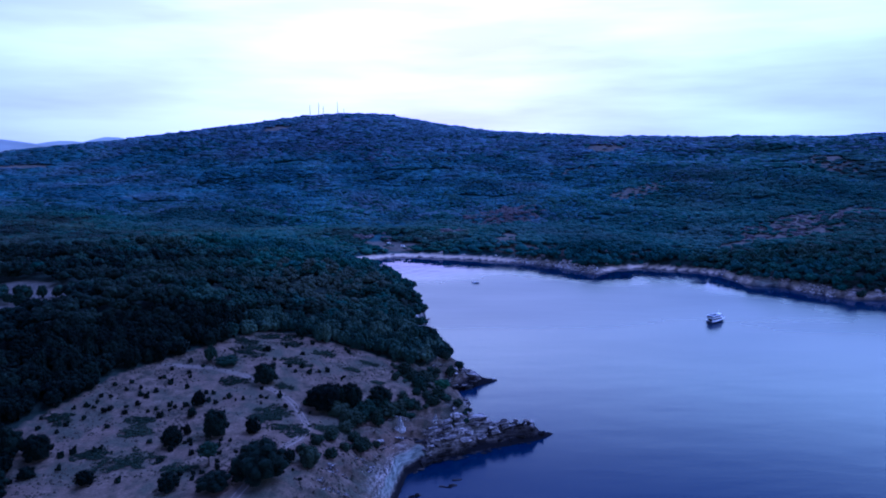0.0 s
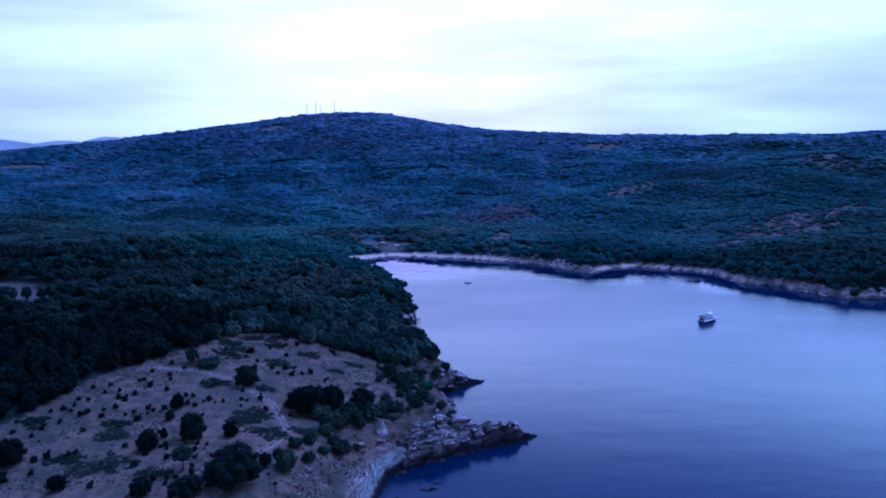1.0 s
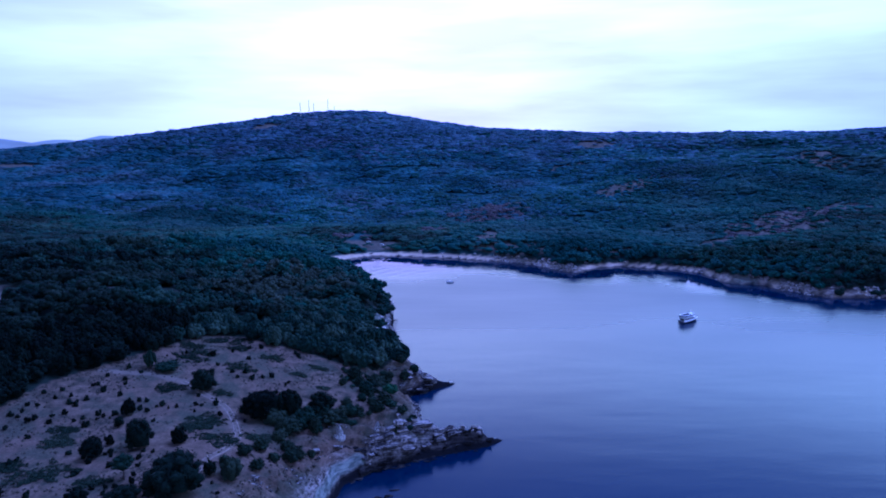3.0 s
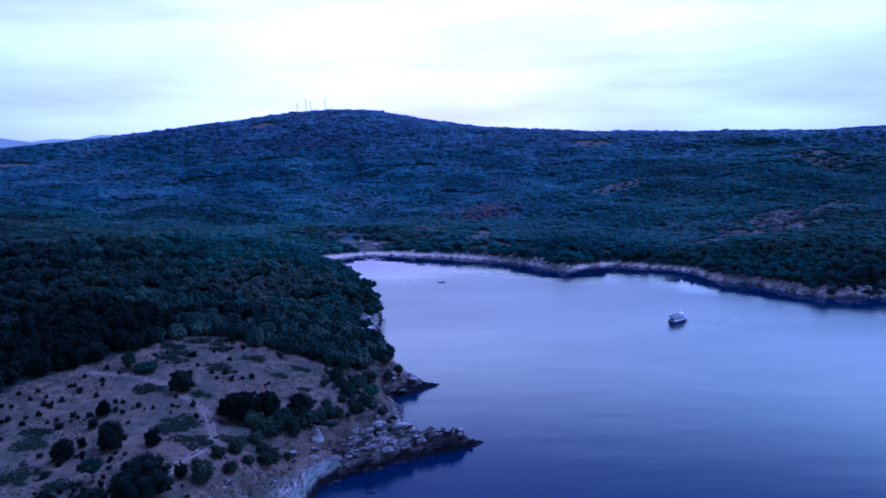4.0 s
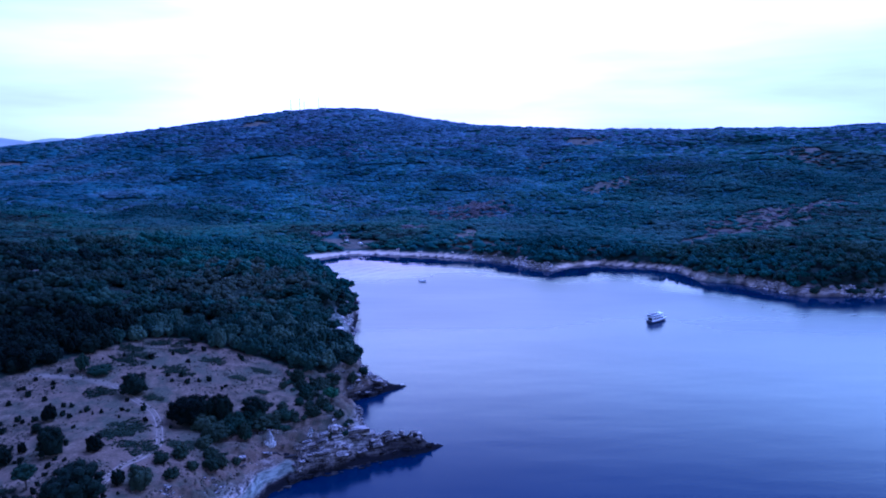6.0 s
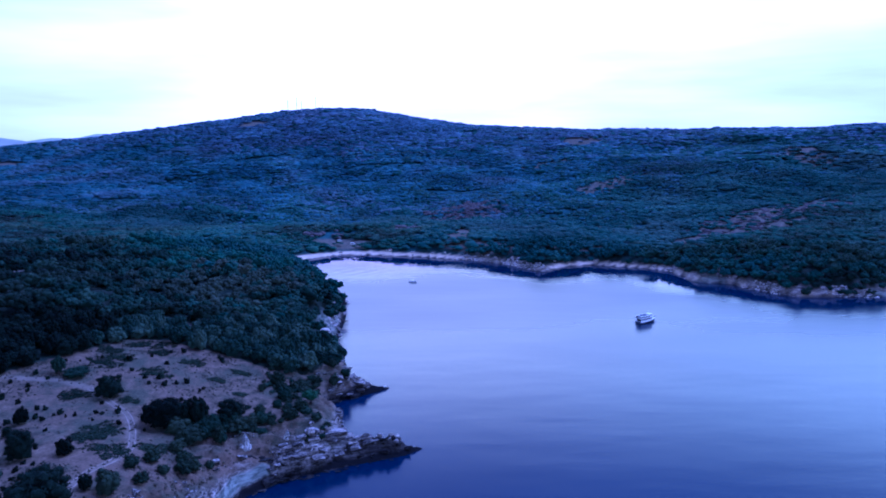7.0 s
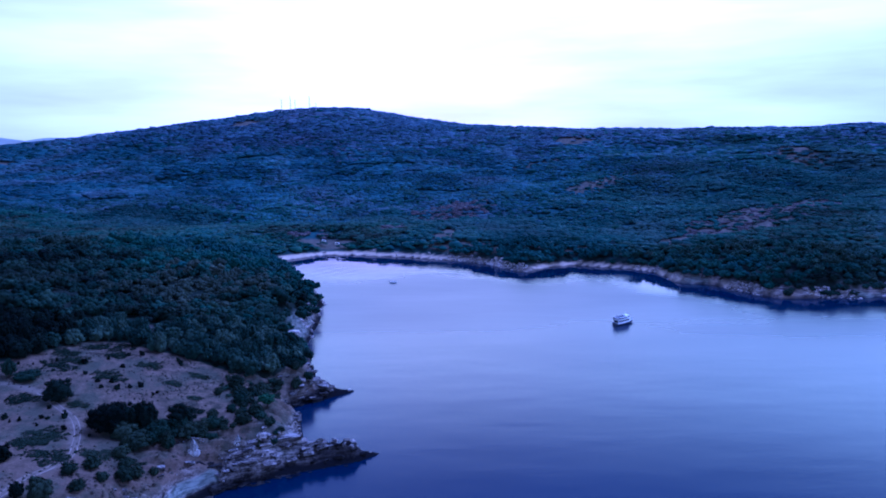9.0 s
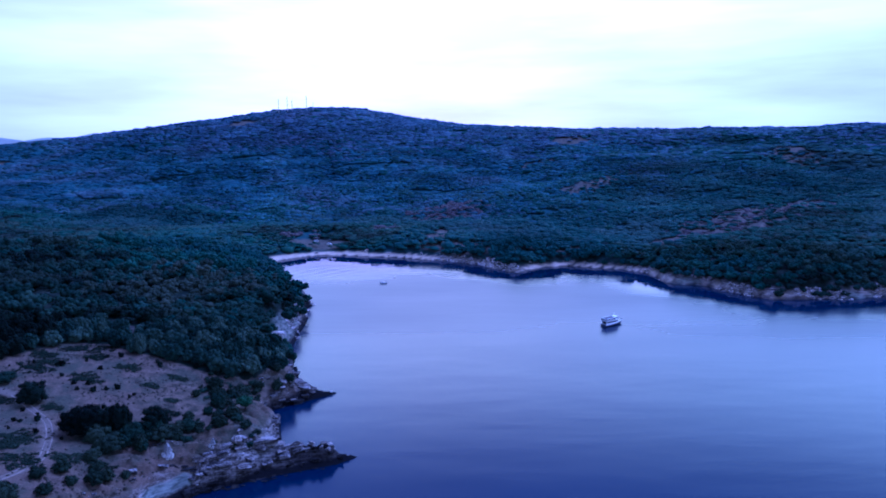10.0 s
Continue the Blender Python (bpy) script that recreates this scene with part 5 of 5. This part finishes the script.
def hull_mesh(length, beam, depth, sheer, draft, stations=14):
    """A boat's hull: fine at the bow (+x), square at the stern, with a rising sheer."""
    bm = bmesh.new()
    rings = []
    for k in range(stations + 1):
        u = k / stations
        half = beam / 2 * (0.86 + 0.14 * min(1, u * 4)) * (1 - max(0, (u - 0.45) / 0.55) ** 2.2)
        top = depth + sheer * u ** 2.2
        x = -length / 2 + length * u
        rake = 0.08 * length * max(0, u - 0.7) / 0.3
        prof = [(1.0, top), (0.97, top * 0.55), (0.86, 0.1), (0.5, -draft * 0.7), (0.0, -draft)]
        ring = [bm.verts.new((x + rake * z / top, half * w, z)) for w, z in prof]
        ring += [bm.verts.new((x + rake * z / top, -half * w, z)) for w, z in prof[-2::-1]]
        rings.append(ring)
    for a, b in zip(rings[:-1], rings[1:]):
        for n in range(len(a) - 1):
            bm.faces.new((a[n], a[n + 1], b[n + 1], b[n]))
    bm.faces.new(rings[0])
    bmesh.ops.remove_doubles(bm, verts=bm.verts, dist=0.01)
    return bm, [(r[0].co.copy(), r[-1].co.copy()) for r in rings if r[0].is_valid and r[-1].is_valid]


def build_tour_boat():
    white = plain("white_gloss_paint", (0.92, 0.92, 0.9), 0.35, 0, 0.03)
    navy = plain("grey_hull_paint", (0.07, 0.075, 0.095), 0.4, 0, 0.25)
    glass = plain("dark_cabin_glass", (0.012, 0.014, 0.018), 0.08, 0, 0.1)
    deckm = plain("pale_deck", (0.6, 0.6, 0.57), 0.8, 0, 0.1)
    canvas = plain("grey_roof_sheet", (0.05, 0.055, 0.07), 0.8, 0, 0.2)
    steel = plain("rail_steel", (0.55, 0.55, 0.56), 0.3, 0.9, 0.1)
    boat = thing("tour_boat", 155.2, 362.2, "two-deck white tour boat with grey hull at anchor", "boat", turn=radians(33), z=0.0)
    boat.scale = (1.14, 1.1, 0.92)
    bm, rims = hull_mesh(11.6, 4.0, 1.25, 0.95, 0.5)
    hull = part("hull", bm, navy, boat, "grey painted hull")
    for side in (1, -1):
        bm = bmesh.new()
        for (a, b), (c, d) in zip(rims[:-1], rims[1:]):
            p, q = (a, c) if side > 0 else (b, d)
            rod(bm, p + Vector((0, 0.02 * side, -0.2)), q + Vector((0, 0.02 * side, -0.2)), 0.26, 8)
        part("rub_rail", bm, white, hull, "white rub rail")
    bm = bmesh.new()
    top, low = [], []
    for a, b in rims[:-1]:
        top.append(bm.verts.new((a.x, a.y * 0.96, a.z - 0.12)))
        low.append(bm.verts.new((b.x, b.y * 0.96, b.z - 0.12)))
    for k in range(len(top) - 1):
        bm.faces.new((top[k], top[k + 1], low[k + 1], low[k]))
    part("deck", bm, deckm, boat)
    bm = bmesh.new()
    box(bm, -5.0, 2.6, -1.6, 1.6, 1.1, 3.0, 0.12, 0.97)
    cabin = part("lower_cabin", bm, white, boat, "white lower cabin")
    for side in (1, -1):
        for k in range(6):
            bm = bmesh.new()
            x = -4.6 + k * 1.18
            box(bm, x, x + 0.95, side * 1.57 - 0.03, side * 1.57 + 0.03, 1.85, 2.6)
            part("window", bm, glass, cabin)
    bm = bmesh.new()
    box(bm, 2.52, 2.62, -1.3, 1.3, 1.9, 2.65)
    part("windscreen", bm, glass, cabin)
    bm = bmesh.new()
    box(bm, -5.06, -4.96, -1.2, 1.2, 1.3, 2.6)
    part("stern_window", bm, glass, cabin)
    bm = bmesh.new()
    box(bm, -5.5, 3.1, -1.85, 1.85, 2.85, 3.16, 0.06)
    part("upper_deck", bm, white, boat, "white upper deck slab")
    bm = bmesh.new()
    box(bm, 0.9, 2.9, -1.35, 1.35, 3.16, 4.75, 0.12, 0.92)
    bridge = part("wheelhouse", bm, white, boat, "white wheelhouse")
    for a, b in (((2.72, 2.86), (-1.1, 1.1)), ((1.2, 2.5), (1.22, 1.32)), ((1.2, 2.5), (-1.32, -1.22))):
        bm = bmesh.new()
        box(bm, a[0], a[1], b[0], b[1], 3.85, 4.4)
        part("bridge_window", bm, glass, bridge)
    bm = bmesh.new()
    box(bm, -4.9, 0.4, -1.35, 1.35, 4.5, 4.6, 0.04)
    part("sun_roof", bm, canvas, boat, "grey sun roof")
    bm = bmesh.new()
    box(bm, -5.36, 0.85, -1.81, 1.81, 4.24, 4.495, 0.06)
    part("roof_frame", bm, white, boat)
    for x in (-5.1, -3.1, -1.1, 0.5):
        for side in (1, -1):
            bm = bmesh.new()
            rod(bm, (x, side * 1.65, 3.1), (x, side * 1.65, 4.2), 0.05)
            part("roof_post", bm, steel, boat)
    for side in (1, -1):
        bm = bmesh.new()
        box(bm, -5.4, 0.1, side * 1.78 - 0.03, side * 1.78 + 0.03, 3.165, 3.72)
        part("side_screen", bm, white, boat, "white side screen")
        bm = bmesh.new()
        box(bm, -5.2, 0.6, side * 1.6 - 0.03, side * 1.66 + 0.03, 3.3, 4.25)
        part("upper_window", bm, glass, boat, "dark upper deck glazing")
    for side in (1, -1):
        bm = bmesh.new()
        for k, (a, b) in enumerate(rims):
            p = a if side > 0 else b
            if p.x > 2.4 and k % 2 == 0:
                rod(bm, p, p + Vector((0, 0, 0.8)), 0.03, 5)
        pts = [(a if side > 0 else b) + Vector((0, 0, 0.8)) for a, b in rims if a.x > 2.0]
        for p, q in zip(pts[:-1], pts[1:]):
            rod(bm, p, q, 0.03, 5)
        part("bow_rail", bm, steel, boat)
    bm = bmesh.new()
    rod(bm, (1.2, 0, 5.1), (1.1, 0, 7.0), 0.05)
    part("mast", bm, white, boat)


def build_dinghy():
    paint = plain("dinghy_paint", (0.92, 0.92, 0.9), 0.4, 0, 0.08)
    wood = plain("thwart_wood", (0.2, 0.13, 0.08), 0.7, 0, 0.2)
    black = plain("outboard_black", (0.015, 0.015, 0.017), 0.4, 0, 0.1)
    boat = thing("small_boat", 23.5, 467.5, "small white open boat with an outboard motor on calm water", "boat", turn=radians(-8), z=0.0)
    boat.scale = (1.05, 1.1, 1.1)
    bm, rims = hull_mesh(4.6, 1.7, 0.62, 0.35, 0.2, 10)
    hull = part("hull", bm, paint, boat)
    bm = bmesh.new()
    for (a, b), (c, d) in zip(rims[:-1], rims[1:]):
        rod(bm, a, c, 0.05, 5), rod(bm, b, d, 0.05, 5)
    part("gunwale", bm, paint, hull)
    bm = bmesh.new()
    box(bm, -2.1, 1.5, -0.7, 0.7, 0.42, 0.5)
    part("floor", bm, paint, boat)
    for x in (-1.2, 0.1, 1.1):
        bm = bmesh.new()
        box(bm, x, x + 0.28, -0.7 + 0.1 * max(0, x), 0.7 - 0.1 * max(0, x), 0.58, 0.64)
        part("thwart", bm, wood, boat)
    bm = bmesh.new()
    box(bm, -2.6, -2.25, -0.2, 0.2, 0.5, 1.15, 0.06)
    box(bm, -2.5, -2.36, -0.06, 0.06, -0.3, 0.5)
    part("outboard_motor", bm, black, boat)
    bm = bmesh.new()
    box(bm, -0.6, 0.5, -0.5, 0.5, 0.5, 1.3, 0.1, 0.8)
    part("console", bm, paint, boat)


build_tour_boat()
build_dinghy()


# ---------------------------------------------------------------- masts on the summit
def build_masts():
    steel = plain("galvanised_lattice", (0.42, 0.42, 0.43), 0.5, 0.6, 0.15)
    drum = plain("antenna_drum", (0.7, 0.7, 0.7), 0.5, 0, 0.05)
    for x, tall, wide in ((-289, 32, 1.3), (-270, 35, 1.4), (-260, 27, 1.1), (-229, 34, 1.4), (-215, 18, 0.9)):
        mast = thing("lattice_mast", x, 1462, "tall thin steel lattice radio mast on the wooded summit", "radio mast", "masts on the summit")
        legs = [(wide * math.cos(a), wide * math.sin(a)) for a in (0.5, 2.6, 4.7)]
        for lx, ly in legs:
            bm = bmesh.new()
            rod(bm, (lx, ly, -1), (lx * 0.35, ly * 0.35, tall), 0.16, 5)
            part("leg", bm, steel, mast)
        bm = bmesh.new()
        bays = int(tall / 2.4)
        for k in range(bays):
            u, v = k / bays, (k + 1) / bays
            for n in range(3):
                (ax, ay), (bx, by) = legs[n], legs[(n + 1) % 3]
                su, sv = 1 - 0.65 * u, 1 - 0.65 * v
                rod(bm, (ax * su, ay * su, tall * u), (bx * sv, by * sv, tall * v), 0.07, 4)
        part("bracing", bm, steel, mast)
        bm = bmesh.new()
        rod(bm, (0, 0, tall - 0.5), (0, 0, tall + 2.5), 0.12, 6)
        part("whip_antenna", bm, steel, mast)
        for h, a in ((0.86, 4.2), (0.72, 5.2)):
            bm = bmesh.new()
            c = Vector((math.cos(a), math.sin(a), 0))
            rod(bm, Vector((0, 0, tall * h)) + c * 0.5, Vector((0, 0, tall * h)) + c * 1.0, 0.55, 10)
            part("drum", bm, drum, mast, "white antenna drum")


# ---------------------------------------------------------------- camp behind the beach
def build_camp():
    white = plain("van_paint", (0.78, 0.78, 0.76), 0.35, 0, 0.05)
    glass = plain("van_glass", (0.015, 0.017, 0.02), 0.08, 0, 0.1)
    rubber = plain("tyre_rubber", (0.02, 0.02, 0.02), 0.9, 0, 0.1)
    for x, y, turn in ((-51, 614, 0.2), (-37.5, 605, -0.15)):
        van = thing("camper_van", x, y, "white camper van parked behind the beach among trees", "van", "vans behind the beach", turn)
        van.scale = (0.85, 0.85, 0.85)
        bm = bmesh.new()
        box(bm, -2.4, 2.4, -0.95, 0.95, 0.35, 1.25, 0.1)
        body = part("body", bm, white, van)
        bm = bmesh.new()
        box(bm, -2.35, 1.5, -0.93, 0.93, 1.25, 2.2, 0.12, 0.94)
        part("roof_box", bm, white, body)
        for side in (1, -1):
            for k in range(3):
                bm = bmesh.new()
                box(bm, -2.0 + k * 1.15, -1.05 + k * 1.15, side * 0.9 - 0.03, side * 0.9 + 0.03, 1.4, 1.9)
                part("window", bm, glass, body)
            for wx in (-1.5, 1.5):
                bm = bmesh.new()
                rod(bm, (wx, side * 0.75, 0.33), (wx, side * 0.97, 0.33), 0.34, 12)
                part("wheel", bm, rubber, van)


def build_bare_tree():
    bark = plain("bleached_bark", (0.10, 0.09, 0.08), 0.9, 0, 0.3)
    rng = np.random.default_rng(41)
    x, y = 234.0, 458.0
    limbs = [tube([(0, 0, -0.5), (0.3, 0, 2), (0.1, 0.2, 4.5), (0.6, 0.2, 7.5)], [0.4, 0.32, 0.22, 0.06], 6)]
    for k in range(9):
        a, h = rng.uniform(0, 6.28), rng.uniform(2, 6)
        r = rng.uniform(1.6, 3.4) * (1 - h / 12)
        limbs.append(tube([(0.2, 0.1, h), (math.cos(a) * r * 0.5, math.sin(a) * r * 0.5, h + 0.7), (math.cos(a) * r, math.sin(a) * r, h + 2.2)], [0.16, 0.11, 0.03], 5))
    ob = mesh_object("bare_tree", *joined(limbs), bark)
    ob.location = (x, y, float(ground_z(np.array([x]), np.array([y]))[0]))
    tagged(ob, "leafless dead tree on the rocky bank", "tree")


build_masts()
build_camp()
build_bare_tree()


# ---------------------------------------------------------------- far ridges on the horizon
def build_backdrop():
    for n, (cx, cy, low, wide, tops, glow) in enumerate(((-2600, 3500, 0, 1200, ((0, 150, 600), (-240, 6, 60)), 0.8),
                                                         (-2000, 3700, 102, 700, ((-120, 26, 100), (150, 36, 75), (400, 30, 160)), 1.0))):
        mat, nt, p = shader("distant_ridge", 1.0, 0.0)
        # the ridges emit a little of their own colour to imitate distance haze
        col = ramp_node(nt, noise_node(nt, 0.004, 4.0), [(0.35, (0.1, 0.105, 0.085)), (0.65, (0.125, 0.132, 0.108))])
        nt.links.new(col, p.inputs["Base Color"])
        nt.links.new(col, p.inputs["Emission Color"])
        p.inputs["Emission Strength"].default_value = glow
        gx, gy = np.meshgrid(np.linspace(-1200, 1200, 160), np.linspace(-600, 600, 16))
        z = np.full(gx.shape, float(low))
        for x, a, s in tops:
            z = z + a * np.exp(-((gx - x) / s) ** 2 / 2)
        z = (z + fbm(gx / 90, gy / 150, 4, 7 + n) * 8) * np.exp(-(gy / 320) ** 2 / 2) * np.exp(-(gx / wide) ** 4)
        idx = np.arange(gx.size).reshape(gx.shape)
        quads = np.stack([idx[:-1, :-1], idx[:-1, 1:], idx[1:, 1:], idx[1:, :-1]], -1).reshape(-1, 4)
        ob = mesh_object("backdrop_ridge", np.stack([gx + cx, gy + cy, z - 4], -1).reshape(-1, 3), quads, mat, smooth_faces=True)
        tagged(ob, "distant blue ridge on the horizon, its haze added as a glow", "ridge", kind="structure")


build_backdrop()
